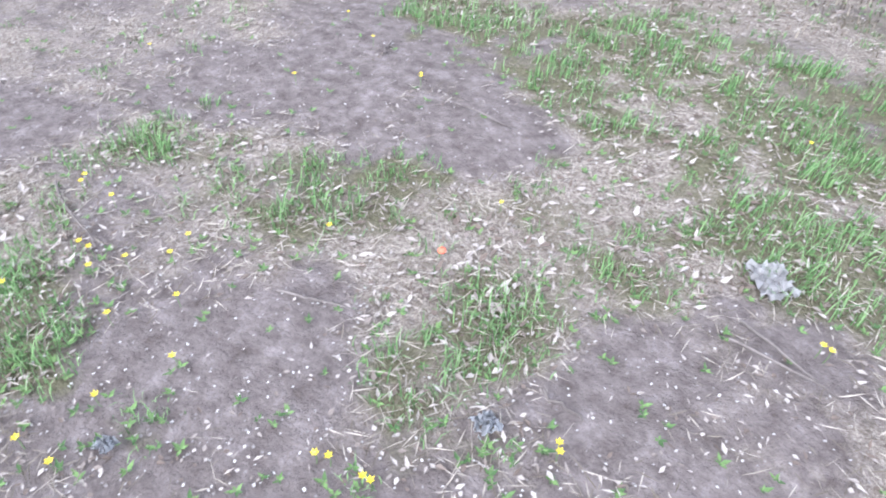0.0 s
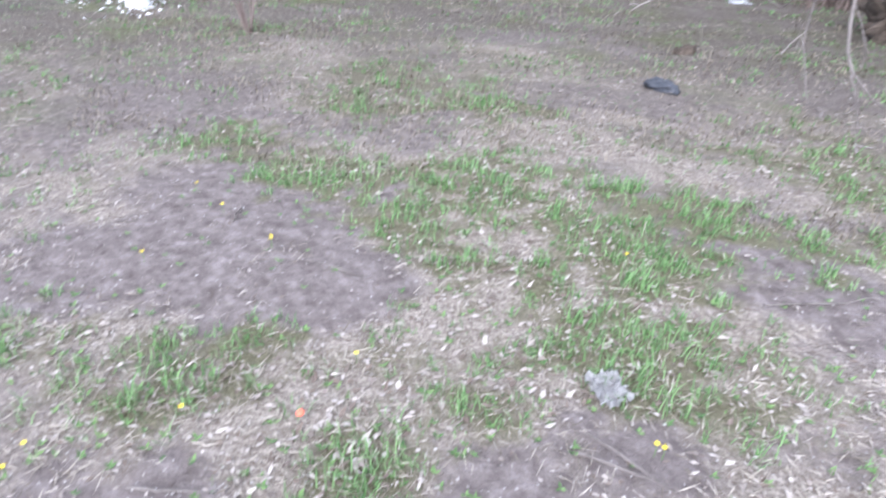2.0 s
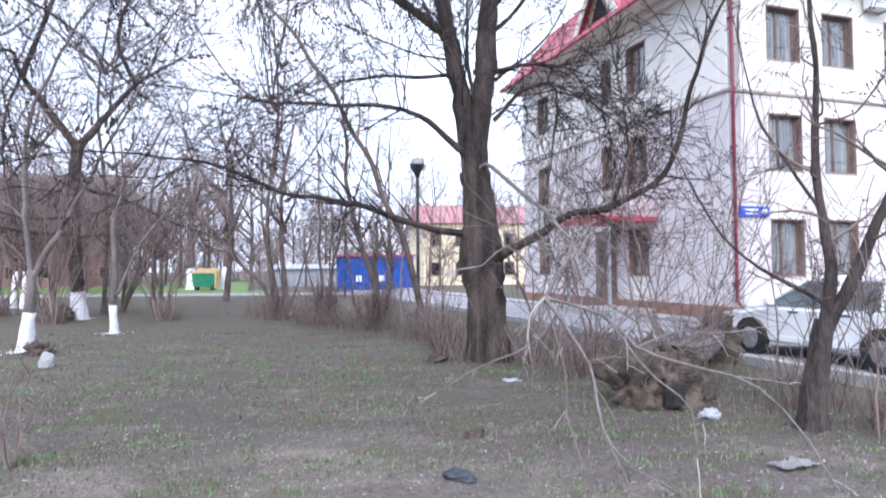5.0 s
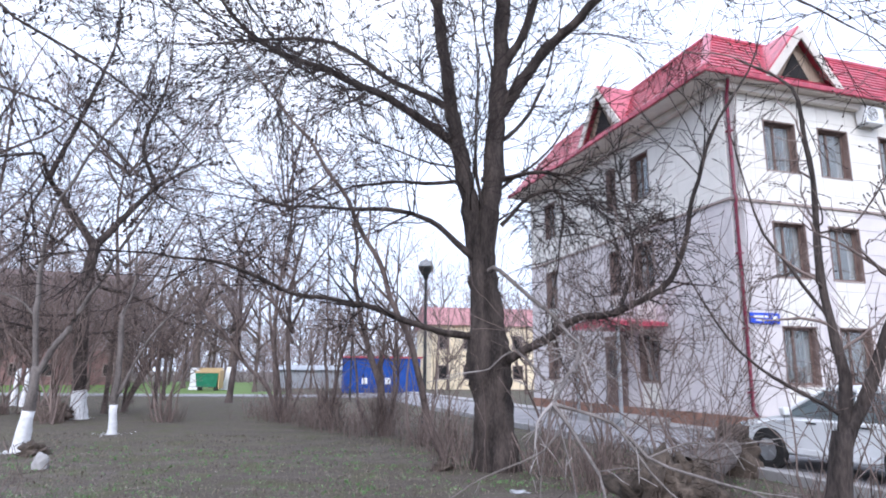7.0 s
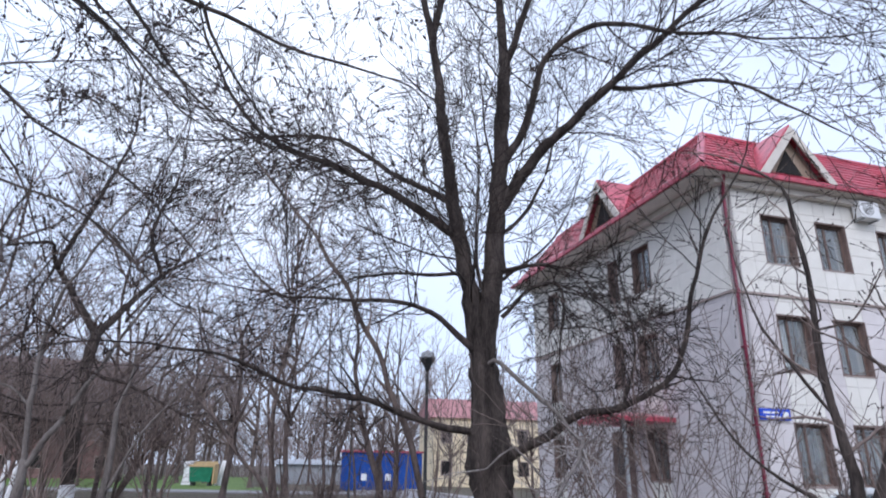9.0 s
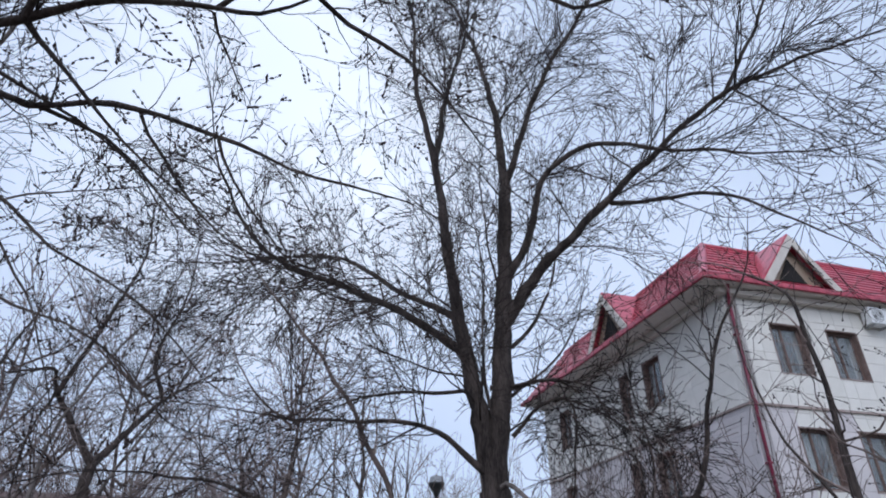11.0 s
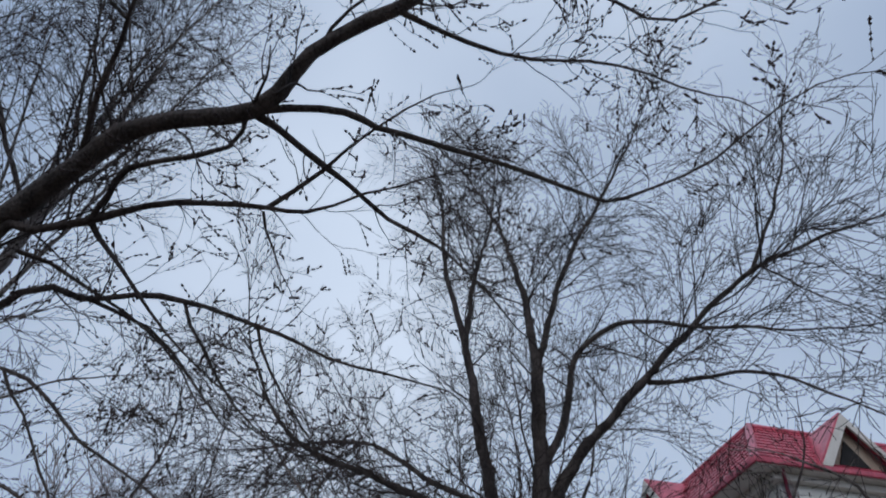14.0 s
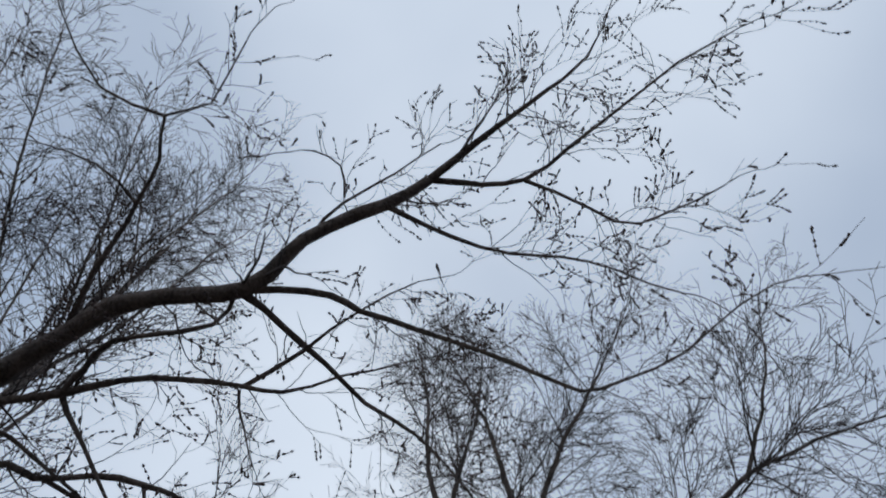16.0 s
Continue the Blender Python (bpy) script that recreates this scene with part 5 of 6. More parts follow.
HANG.append((((1.21, 6.54, 1.42), (1.34, 6.00, 1.12), (1.43, 5.56, 0.86), (1.39, 4.85, 0.34), (1.61, 4.46, 0.19), (1.87, 4.13, 0.08)), 0.022, 0.006, 1.2, 0.5, 1))
HANG.append((((1.21, 6.54, 1.42), (1.68, 6.12, 1.28), (1.90, 5.73, 1.00), (2.16, 5.32, 0.91), (2.53, 4.81, 0.82), (2.60, 4.19, 0.42), (2.54, 3.75, 0.23)), 0.022, 0.006, 1.2, 0.5, 1))
HANG.append((((1.31, 6.42, 1.26), (1.12, 6.55, 0.95), (0.72, 6.61, 0.79), (0.37, 6.64, 0.65), (0.07, 6.66, 0.43)), 0.016, 0.006, 0.8, 0.2, 1))
HANG.append((((1.71, 6.01, 1.24), (1.99, 5.49, 0.74), (2.15, 5.10, 0.57), (2.04, 4.82, 0.26)), 0.014, 0.005, 1.3, 0.4, 1))
HANG.append((((1.39, 4.85, 0.34), (1.41, 4.63, 0.17), (1.42, 4.42, 0.03)), 0.008, 0.004, 1.1, 0.3, 1))
HANG.append((((1.21, 6.54, 1.42), (1.34, 6.10, 0.56), (1.27, 5.71, 0.31), (1.32, 5.18, -0.06)), 0.012, 0.004, 1.1, 0.4, 1))
HANG.append((((1.18, 6.75, 1.65), (0.90, 6.99, 2.00), (0.58, 6.83, 1.78), (0.33, 6.65, 1.72)), 0.014, 0.005, 1.3, 0.5, 1))
HANG.append((((1.90, 5.73, 1.00), (2.28, 5.81, 1.13), (2.80, 5.79, 1.12)), 0.012, 0.005, 1.3, 0.5, 1))
HANG.append((((1.21, 6.54, 1.42), (1.05, 6.36, 0.56), (1.19, 5.93, 0.70), (1.08, 5.75, 0.99)), 0.008, 0.004, 1.1, 0.3, 1))
tree("dead_branch", "broken grey branch hanging from the willow over the lawn", (((1.0, 11.8, 3.75), (1.2, 11.5, 3.6), (1.45, 11.2, 3.3), (1.8, 10.6, 2.85)), 0.04, 0.035), HANG, M["bark_grey"], M["twig_grey"], 41, dead, foot=1.0)
tagged(bpy.data.objects["dead_branch"], category="branch")


# ---- shrubs along the lane ----
def shrub(label, x, y, stems, tall, spread, seed, r, mat="twig_shrub", level=2):
    rng = random.Random(seed)
    top = empty("shrub", pose(x, y, 0), label, "shrub", "shrubs along the lane")
    hab = dict(HABIT, step=0.22, wiggle=0.15, lift=0.06, tip=0.04, density={3: 1.7, 2: 1.9, 1: 2.6}, thin=0.005)
    for k in range(stems):
        t = Tubes()
        a = rng.uniform(0, 2 * math.pi)
        lean = rng.uniform(0.05, spread)
        grow(t, None, Vector((rng.gauss(0, 0.2), rng.gauss(0, 0.2), -0.05)), Vector((lean * math.cos(a), lean * math.sin(a), 1)).normalized(), tall * rng.uniform(0.6, 1.1), r * rng.uniform(0.5, 1.2), level, rng, hab)
        part("stem", t.mesh("stem"), M[mat], top)
    t = Tubes()
    for k in range(int(60 * spread + 60)):
        a, q = rng.uniform(0, 2 * math.pi), abs(rng.gauss(0, 0.4))
        p = Vector((q * math.cos(a), q * math.sin(a), 0.0))
        grow(t, None, p, Vector((rng.gauss(0, 0.3), rng.gauss(0, 0.3), 1)).normalized(), rng.uniform(0.25, 0.85), 0.006, 0, rng, hab)
    tagged(part("undergrowth", t.mesh("undergrowth"), M["twig_shrub"], top), kind="stuff")


for i, (x, y, stems, tall, spread, r) in enumerate(((-0.2, 16.0, 6, 4.0, 0.4, 0.03),
                                                   (1.9, 11.4, 6, 2.6, 0.5, 0.018), (2.4, 9.9, 7, 2.2, 0.55, 0.016), (3.4, 8.6, 5, 2.8, 0.5, 0.018), (4.6, 7.7, 6, 2.6, 0.5, 0.016), (4.9, 6.6, 7, 2.0, 0.5, 0.014), (3.7, 10.2, 4, 4.0, 0.4, 0.022), (5.6, 6.0, 6, 2.2, 0.5, 0.014), (2.3, 13.4, 4, 4.8, 0.4, 0.03), (3.3, 12.3, 3, 4.2, 0.4, 0.026),
                                                   (-12.6, 21.5, 10, 4.6, 0.6, 0.035), (-14.6, 24.5, 10, 5.5, 0.6, 0.04), (-9.2, 22.4, 9, 4.4, 0.6, 0.035), (-17.0, 25.5, 10, 5.0, 0.6, 0.04))):
    shrub("bare brown many-stemmed shrub with thin suckers", x, y, stems, tall, spread, 100 + i, r, level=2)



def clump(label, x, y, stems, seed, brush=90):
    """A shrub whose stems lean as given: rows of ((aside, up), ...), foot radius, shoots a metre, length of a shoot."""
    rng = random.Random(seed)
    top = empty("shrub", pose(x, y, 0), label, "shrub", "shrubs along the lane")
    hab = dict(HABIT, step=0.3, wiggle=0.09, lift=0.05, tip=0.03, density={3: 1.7, 2: 2.2, 1: 2.8}, thin=0.0055)
    for line, r, per, length in stems:
        a = rng.uniform(-0.3, 0.3)
        way = curve([(u, a * w, w - 0.06) for u, w in line], 0.2)
        k = len(way) - 1
        way = [p + Vector((noise.noise(p * 1.1 + Vector((seed, 0, 0))), noise.noise(p * 1.1 + Vector((0, seed, 0))), 0)) * 0.09 * min(1, i / 4) for i, p in enumerate(way)]
        rad = [max(0.009, r * (1.25 if i == 0 else 1) * (1 - 0.8 * i / k) * (1 + 0.12 * noise.noise(p * 4))) for i, p in enumerate(way)]
        t = Tubes()
        t.add(way, rad, 8)
        stem = part("stem", t.mesh("stem"), M["bark_shrub"], top)
        t = Tubes()
        for _ in range(int(k * 0.2 * per)):
            i = min(k - 1, int(k * rng.uniform(0.25, 1.0)))
            d = (way[i + 1] - way[i]).normalized()
            grow(t, None, way[i], aside(d, rng, 20, 50), length * rng.uniform(0.5, 1.1), max(0.007, rad[i] * 0.5), 2, rng, hab)
        grow(t, None, way[-1], (way[-1] - way[-2]).normalized(), length, rad[-1], 2, rng, hab)
        tagged(part("side_growth", t.mesh("side_growth"), M["twig_shrub"], stem), kind="stuff")
    t = Tubes()
    for k in range(brush):
        a, q = rng.uniform(0, 2 * math.pi), abs(rng.gauss(0, 0.42))
        grow(t, None, Vector((q * math.cos(a), q * math.sin(a), 0.0)), Vector((rng.gauss(0, 0.25), rng.gauss(0, 0.25), 1)).normalized(), rng.uniform(0.3, 1.5), 0.007, 1, rng, dict(hab, density={1: 2.0}))
    tagged(part("undergrowth", t.mesh("undergrowth"), M["twig_shrub"], top), kind="stuff")


clump("bare shrub spreading low in a V of dark stems", -5.28, 22.6, [
    (((0, 0), (-0.7, 1.3), (-1.5, 2.1), (-2.5, 3.3), (-3.4, 4.2), (-4.5, 6.0)), 0.085, 2.6, 1.5),
    (((0.05, 0), (-0.35, 1.4), (-0.8, 3.1), (-1.0, 5.3), (-1.2, 8.0)), 0.075, 2.6, 1.6),
    (((0.15, 0), (0.12, 1.2), (-0.05, 2.2)), 0.06, 1.5, 0.6),
    (((0.1, 0), (-0.25, 2.6), (-0.1, 4.1), (0.5, 5.3), (0.9, 7.5)), 0.06, 2.6, 1.5),
    (((0.2, 0), (0.7, 1.6), (1.1, 3.0), (1.2, 4.6)), 0.045, 2.4, 1.2)], 611, 70)
clump("bare upright shrub with one tall thin stem", -3.4, 20.6, [
    (((0, 0), (-0.2, 2.8), (-0.4, 5.6), (-0.45, 7.3), (-0.5, 9.2)), 0.06, 2.2, 1.3),
    (((0.1, 0), (0.3, 1.9), (0.8, 3.5), (1.3, 4.8), (1.6, 6.8)), 0.055, 2.6, 1.4),
    (((-0.1, 0), (-0.5, 1.5), (-1.0, 3.0), (-1.2, 4.5)), 0.035, 2.6, 1.2),
    (((0.0, 0), (0.15, 1.5), (0.2, 3.2), (0.1, 4.8)), 0.04, 2.6, 1.2)], 612, 170)
clump("bare shrub with a thick dark main stem", -1.4, 18.0, [
    (((0, 0), (-0.2, 1.6), (-0.6, 2.8), (-0.8, 4.0), (-0.9, 6.8)), 0.12, 2.4, 1.4),
    (((-0.1, 0), (-0.1, 2.4), (0.0, 3.7), (0.5, 5.5)), 0.065, 2.6, 1.3),
    (((-0.3, 0), (-0.75, 1.0), (-0.9, 2.2), (-1.3, 3.8)), 0.05, 2.6, 1.2),
    (((0.15, 0), (0.35, 1.8), (0.3, 3.6), (0.45, 6.2)), 0.05, 2.4, 1.3)], 613, 150)
clump("long bare stem leaning over the lawn beside the willow", 0.28, 12.0, [
    (((0, 0), (-0.32, 0.78), (-0.52, 1.3), (-0.71, 2.2), (-1.04, 3.1), (-1.36, 3.8), (-1.95, 4.95), (-2.6, 5.9), (-3.4, 6.9), (-4.3, 8.0)), 0.075, 1.3, 1.1),
    (((0.1, 0), (0.0, 1.0), (0.12, 2.2)), 0.025, 2.0, 0.8)], 614, 60)
clump("dark many-stemmed shrub leaning from one foot", -13.2, 27.4, [
    (((0, 0), (0.8, 1.6), (1.7, 2.9), (2.6, 4.0), (3.2, 5.4)), 0.11, 2.8, 1.5),
    (((0, 0), (0.5, 1.8), (1.1, 3.6), (1.5, 5.6)), 0.09, 2.8, 1.5),
    (((0, 0), (0.2, 2.0), (0.3, 4.0), (0.1, 6.0)), 0.07, 2.8, 1.5),
    (((0, 0), (1.2, 1.9), (2.6, 3.0), (3.8, 3.6)), 0.06, 2.8, 1.3)], 615, 20)


def thicket():
    """Low brown growth along the edge of the lane."""
    rng = random.Random(71)
    t = Tubes()
    hab = dict(HABIT, step=0.3, wiggle=0.1, lift=0.03, tip=0.02, density={1: 2.2}, thin=0.006)
    for k in range(1000):
        f = 1.42 * rng.random()
        if noise.noise(Vector((f * 11, 0.4, 2))) < -0.05:
            continue
        x, y = -7.5 + 10.0 * f + rng.gauss(0, 0.35), 26.0 - 14.5 * f + rng.gauss(0, 0.4)
        grow(t, None, Vector((x, y, -0.03)), Vector((rng.gauss(0, 0.3), rng.gauss(0, 0.3), 1)).normalized(), rng.uniform(0.25, 0.8), 0.008, 1, rng, hab)
    tagged(part("thicket", t.mesh("thicket"), M["twig_shrub"]), "low brown leafless thicket along the edge of the lane", "thicket", kind="stuff")


thicket()


def crumpled(name, x, y, w, d, turn, mat, label, category, seed):
    bm = bmesh.new()
    n = 12
    rng = random.Random(seed)
    grid = [[bm.verts.new(((i / n - 0.5) * w + rng.gauss(0, 0.004), (j / n - 0.5) * d + rng.gauss(0, 0.004), 0.02 + 0.03 * noise.noise(Vector((i * 0.5, j * 0.5, seed))) + 0.012 * rng.random())) for j in range(n + 1)] for i in range(n + 1)]
    for i in range(n):
        for j in range(n):
            if noise.noise(Vector((i * 0.4, j * 0.4, seed + 7))) < 0.25 or 2 < i < n - 2 and 2 < j < n - 2:
                bm.faces.new((grid[i][j], grid[i + 1][j], grid[i + 1][j + 1], grid[i][j + 1]))
    bmesh.ops.solidify(bm, geom=bm.faces[:], thickness=0.002)
    ob = part(name, bm, mat)
    ob.matrix_basis = pose(x, y, height(x, y) + 0.01, 0, 0, turn)
    return tagged(ob, label, category)


# ---- stump, sapling, litter ----
def lump(name, x, y, sx, sy, sz, seed, mat, label, category, rough=0.35, m=None):
    bm = bmesh.new()
    bmesh.ops.create_icosphere(bm, subdivisions=4, radius=1.0)
    for v in bm.verts:
        q = v.co * 1.6 + Vector((seed, 0, 0))
        k = 1 + rough * noise.noise(q) + rough * 0.6 * noise.noise(q * 3) + rough * 0.25 * noise.noise(q * 9)
        v.co = Vector((v.co.x * sx * k, v.co.y * sy * k, max(-0.05, v.co.z * sz * k + sz * 0.45)))
    ob = part(name, bm, mat, None, "", True)
    ob.matrix_basis = m or pose(x, y, 0)
    return tagged(ob, label, category)


def stump():
    top = empty("stump", pose(2.95, 8.0, 0), "rotting upturned stump with broken roots and dark hollows", "stump")
    for x, y, z, sx, sy, sz, seed in ((-0.3, 0.0, 0.1, 0.42, 0.36, 0.42, 3), (0.12, -0.12, 0.05, 0.32, 0.3, 0.36, 5), (0.2, 0.3, 0.1, 0.4, 0.35, 0.4, 7)):
        ob = lump("root_plate", 0, 0, sx, sy, sz, seed, M["stump_wood"], "", "", 0.8, pose(x, y, z - 0.1))
        ob.parent = top
    # solid near-black block paints the shade of a cavity between the roots
    part("hollow", boxed(-0.12, 0.14, -0.46, -0.36, 0.02, 0.3, 0.04), M["inside_shade"], top)
    rng = random.Random(9)
    t = Tubes()
    for k in range(130):
        a = rng.uniform(0, 2 * math.pi)
        d = Vector((math.cos(a), math.sin(a) - 0.4, rng.uniform(-0.5, 0.8))).normalized()
        grow(t, None, Vector((0.38 * math.cos(a) - 0.08, 0.3 * math.sin(a) - 0.05, rng.uniform(0.05, 0.72))), d, rng.uniform(0.08, 0.34), rng.uniform(0.004, 0.016), 1, rng, dict(HABIT, step=0.08, wiggle=0.3, density={1: 5}))
    tagged(part("root_mass", t.mesh("root_mass"), M["stump_wood"], top), kind="stuff")
    log = empty("log", pose(3.2, 8.35, 0), "fallen grey tree trunk lying behind its root plate", "log")
    t = Tubes()
    way = curve(((0.0, 0.0, 0.45), (0.6, 0.9, 0.42), (1.3, 2.0, 0.4), (1.9, 2.9, 0.45)), 0.12)
    t.add(way, [0.24 * (1 + 0.12 * noise.noise(p * 2)) for p in way], 14)
    t.v = [v + Vector((noise.noise(v * 5), noise.noise(v * 5 + Vector((7, 0, 0))), noise.noise(v * 5 + Vector((0, 7, 0))))) * 0.03 for v in t.v]
    part("trunk", t.mesh("trunk"), M["bark_grey"], log)
    t = Tubes()
    for k in range(60):
        p = way[rng.randrange(len(way))]
        grow(t, None, p + Vector((0, 0, 0.1)), Vector((rng.gauss(0, 1), rng.gauss(0, 1), 0.8)).normalized(), rng.uniform(0.4, 1.1), 0.01, 1, rng, dict(HABIT, density={1: 3}))
    tagged(part("sprout_cover", t.mesh("sprout_cover"), M["twig_brown"], log), kind="stuff")


stump()
lump("stump", 5.1, 11.2, 0.42, 0.34, 0.55, 8, M["stump_wood"], "weathered grey-brown stump at the edge of the lane", "stump", 0.5, pose(5.3, 11.45, 0, 0, 0, 120))


def sapling():
    rng = random.Random(77)
    top = empty("sapling", pose(-3.68, 5.7, 0), "thin bare brown sapling in the lawn", "sapling")
    for k in range(6):
        t = Tubes()
        grow(t, None, Vector((rng.gauss(0, 0.02), rng.gauss(0, 0.02), -0.03)), Vector((rng.gauss(0, 0.25), rng.gauss(0, 0.25), 1)).normalized(), rng.uniform(0.5, 0.95), 0.014, 2, rng, dict(HABIT, step=0.1, density={2: 4, 1: 5}))
        tagged(part("stem", t.mesh("stem"), M["twig_brown"], top), kind="stuff")


sapling()
lump("bag", 3.25, 7.25, 0.12, 0.08, 0.055, 12, M["litter_white"], "crumpled white plastic bag beside the stump", "bag", 0.6)
crumpled("plastic_sheet", 3.1, 5.35, 0.4, 0.2, 20, M["litter_clear"], "torn dirty pale plastic sheet lying on the lawn", "plastic sheet", 14)
lump("shoe", 0.24, 5.2, 0.14, 0.07, 0.06, 16, M["plastic_dark"], "discarded dark grey rubber overshoe on the grass", "shoe", 0.3, pose(0.24, 5.2, 0.01, 0, 0, -25))
lump("clod", 0.47, 6.55, 0.09, 0.06, 0.05, 18, M["stump_wood"], "dark clod of earth on the lawn", "clod", 0.6)
lump("clod", 0.15, 12.4 - 0.6, 0.16, 0.12, 0.09, 19, M["stump_wood"], "dark clod of earth on the lawn", "clod", 0.6)
lump("paper", 1.26, 9.63, 0.12, 0.08, 0.03, 20, M["litter_white"], "scrap of white paper on the soil", "paper", 0.6)
lump("marker_stone", -6.95, 11.65, 0.13, 0.12, 0.2, 24, M["kerb"], "pale grey marker stone in the lawn", "stone", 0.2)
lump("brushwood", -13.4, 22.9, 0.6, 0.45, 0.35, 26, M["stump_wood"], "dark heap of brushwood beside the tree", "heap", 0.7)
lump("brushwood", -8.3, 13.6, 0.25, 0.22, 0.17, 27, M["stump_wood"], "dark heap of brushwood beside the tree", "heap", 0.7)


crumpled("plastic_scrap", 0.05, 1.65, 0.12, 0.15, 30, M["litter_clear"], "crumpled clear-white plastic scrap in dry grass", "litter", 3)
crumpled("paper_scrap", -1.18, 0.33, 0.04, 0.035, 10, M["litter_white"], "small pale paper scrap on bare soil", "litter", 5)
crumpled("paper_scrap", -0.47, 0.81, 0.06, 0.05, 50, M["litter_white"], "small pale paper scrap on bare soil", "litter", 6)
material("orange_plastic", (0.7, 0.14, 0.08), (0.8, 0.2, 0.12), 3, 0.5, 30, 0)
lump("bottle_cap", -0.84, 1.26, 0.013, 0.013, 0.009, 30, M["orange_plastic"], "orange plastic bottle cap in the grass", "cap", 0.1, pose(-0.84, 1.26, height(-0.84, 1.26) + 0.03))


def sticks():
    rng = random.Random(4)
    for x0, y0, x1, y1 in ((-1.17, 0.89, -0.95, 0.95), (-0.39, 0.97, -0.27, 0.94), (-1.2, 2.04, -0.92, 2.0), (-2.08, 0.88, -1.72, 0.74), (0.0, 1.45, 0.2, 1.3), (-0.02, 1.36, 0.25, 1.28), (-1.75, 2.4, -1.68, 2.2), (0.6, 2.3, 1.1, 2.5), (-0.9, 4.6, -0.4, 4.4)):
        t = Tubes()
        pts = [Vector((x0 + (x1 - x0) * f, y0 + (y1 - y0) * f, height(x0 + (x1 - x0) * f, y0 + (y1 - y0) * f) + 0.012 + 0.012 * rng.random())) + Vector((rng.gauss(0, 0.006), rng.gauss(0, 0.006), 0)) for f in (0, 0.2, 0.4, 0.6, 0.8, 1)]
        t.add(pts, [0.005, 0.005, 0.0045, 0.004, 0.003, 0.002], 5)
        tagged(part("stick", t.mesh("stick"), M["bark_grey"]), "dry broken grey twig lying on the soil", "stick", "twigs on the lawn")


sticks()


# ---- ground cover ----
def cover():
    rng = random.Random(2)
    blades, straw, worn, leaves, weeds, stones = ([], []), ([], []), ([], []), ([], []), ([], []), ([], [])

    def blade(to, x, y, z, h, w, lean, a):
        v, f = to
        b = len(v)
        c, s = math.cos(a), math.sin(a)
        dx, dy = lean * h * math.cos(a + 1.4), lean * h * math.sin(a + 1.4)
        v += [(x - c * w, y - s * w, z), (x + c * w, y + s * w, z), (x + dx * 0.4 - c * w * 0.8, y + dy * 0.4 - s * w * 0.8, z + h * 0.6), (x + dx * 0.4 + c * w * 0.8, y + dy * 0.4 + s * w * 0.8, z + h * 0.6), (x + dx, y + dy, z + h * (1 - 0.3 * lean))]
        f += [(b, b + 1, b + 3, b + 2), (b + 2, b + 3, b + 4)]

    def flake(to, x, y, z, l, w, a, tilt, curl):
        v, f = to
        b = len(v)
        c, s = math.cos(a), math.sin(a)
        for u, q, h in ((-0.5, 0, 0), (-0.1, 0.5, curl), (0.5, 0.06, tilt), (-0.1, -0.5, curl * 0.4), (0.05, 0, 0.25 * tilt)):
            v.append((x + c * u * l - s * q * w, y + s * u * l + c * q * w, z + 0.004 + l * h))
        f += [(b, b + 4, b + 1), (b + 1, b + 4, b + 2), (b + 2, b + 4, b + 3), (b + 3, b + 4, b)]

    def spot(reach):
        """Places thicken towards the path of the walk."""
        y = reach * rng.random() ** 1.7
        half = 1.1 + y * 0.85
        return rng.uniform(-half - 0.7, half + 0.2) + rng.gauss(0, 0.35), y + rng.gauss(0, 0.3)

    for _ in range(26000):
        x, y = spot(15)
        dry, grass = cover_at(x, y)
        if rng.random() > (grass - 0.2) * 0.85:
            continue
        z = height(x, y)
        tall = 0.026 + 0.052 * min(1, grass) * rng.uniform(0.6, 1.2)
        for _ in range(10 if y < 4 else 5):
            blade(blades, x + rng.gauss(0, 0.022), y + rng.gauss(0, 0.022), z - 0.005, tall * rng.uniform(0.5, 1.3), 0.0014 + 0.0004 * y, rng.uniform(0.1, 0.9), rng.uniform(0, 6.28))
    for _ in range(1300):
        x, y = rng.uniform(-8, 6), rng.uniform(1.8, 11)
        if noise.noise(Vector((x * 0.8, y * 0.8, 6))) + 0.4 * noise.noise(Vector((x * 3, y * 3, 1))) < 0.12:
            continue
        q = rng.uniform(0.03, 0.12)
        for _ in range(11):
            px, py = x + rng.gauss(0, q), y + rng.gauss(0, q * 0.8)
            blade(blades if rng.random() < 0.75 else straw, px, py, height(px, py) - 0.005, rng.uniform(0.02, 0.05), 0.002 + 0.0005 * y, rng.uniform(0.2, 0.9), rng.uniform(0, 6.28))
    for _ in range(90000):
        x, y = spot(14)
        dry, grass = cover_at(x, y)
        if rng.random() > (dry - 0.15) * 1.45:
            continue
        a = rng.uniform(0, 6.28)
        l = rng.uniform(0.02, 0.085)
        flake(straw, x, y, height(x, y) + rng.uniform(0, 0.012), l, rng.uniform(0.0015, 0.0035) + 0.0005 * y, a, rng.uniform(-0.05, 0.25), 0.03)
    for _ in range(75000):
        x, y = spot(16)
        dry, grass = cover_at(x, y)
        if rng.random() > (0.09 + dry * 0.95) * (0.62 + 1.1 * noise.noise(Vector((x * 6, y * 6, 2)))) * (1 if y < 4.5 else 0.5):
            continue
        flake(leaves, x, y, height(x, y) + rng.uniform(0, 0.01), rng.uniform(0.008, 0.022 + 0.03 * dry) * (1 + 0.02 * y), rng.uniform(0.004, 0.01 + 0.012 * dry) * (1 + 0.02 * y), rng.uniform(0, 6.28), rng.uniform(-0.1, 0.4), rng.uniform(0, 0.25))
    for _ in range(22000):
        x, y = spot(12)
        dry, grass = cover_at(x, y)
        if rng.random() > 0.09 + 0.45 * grass:
            continue
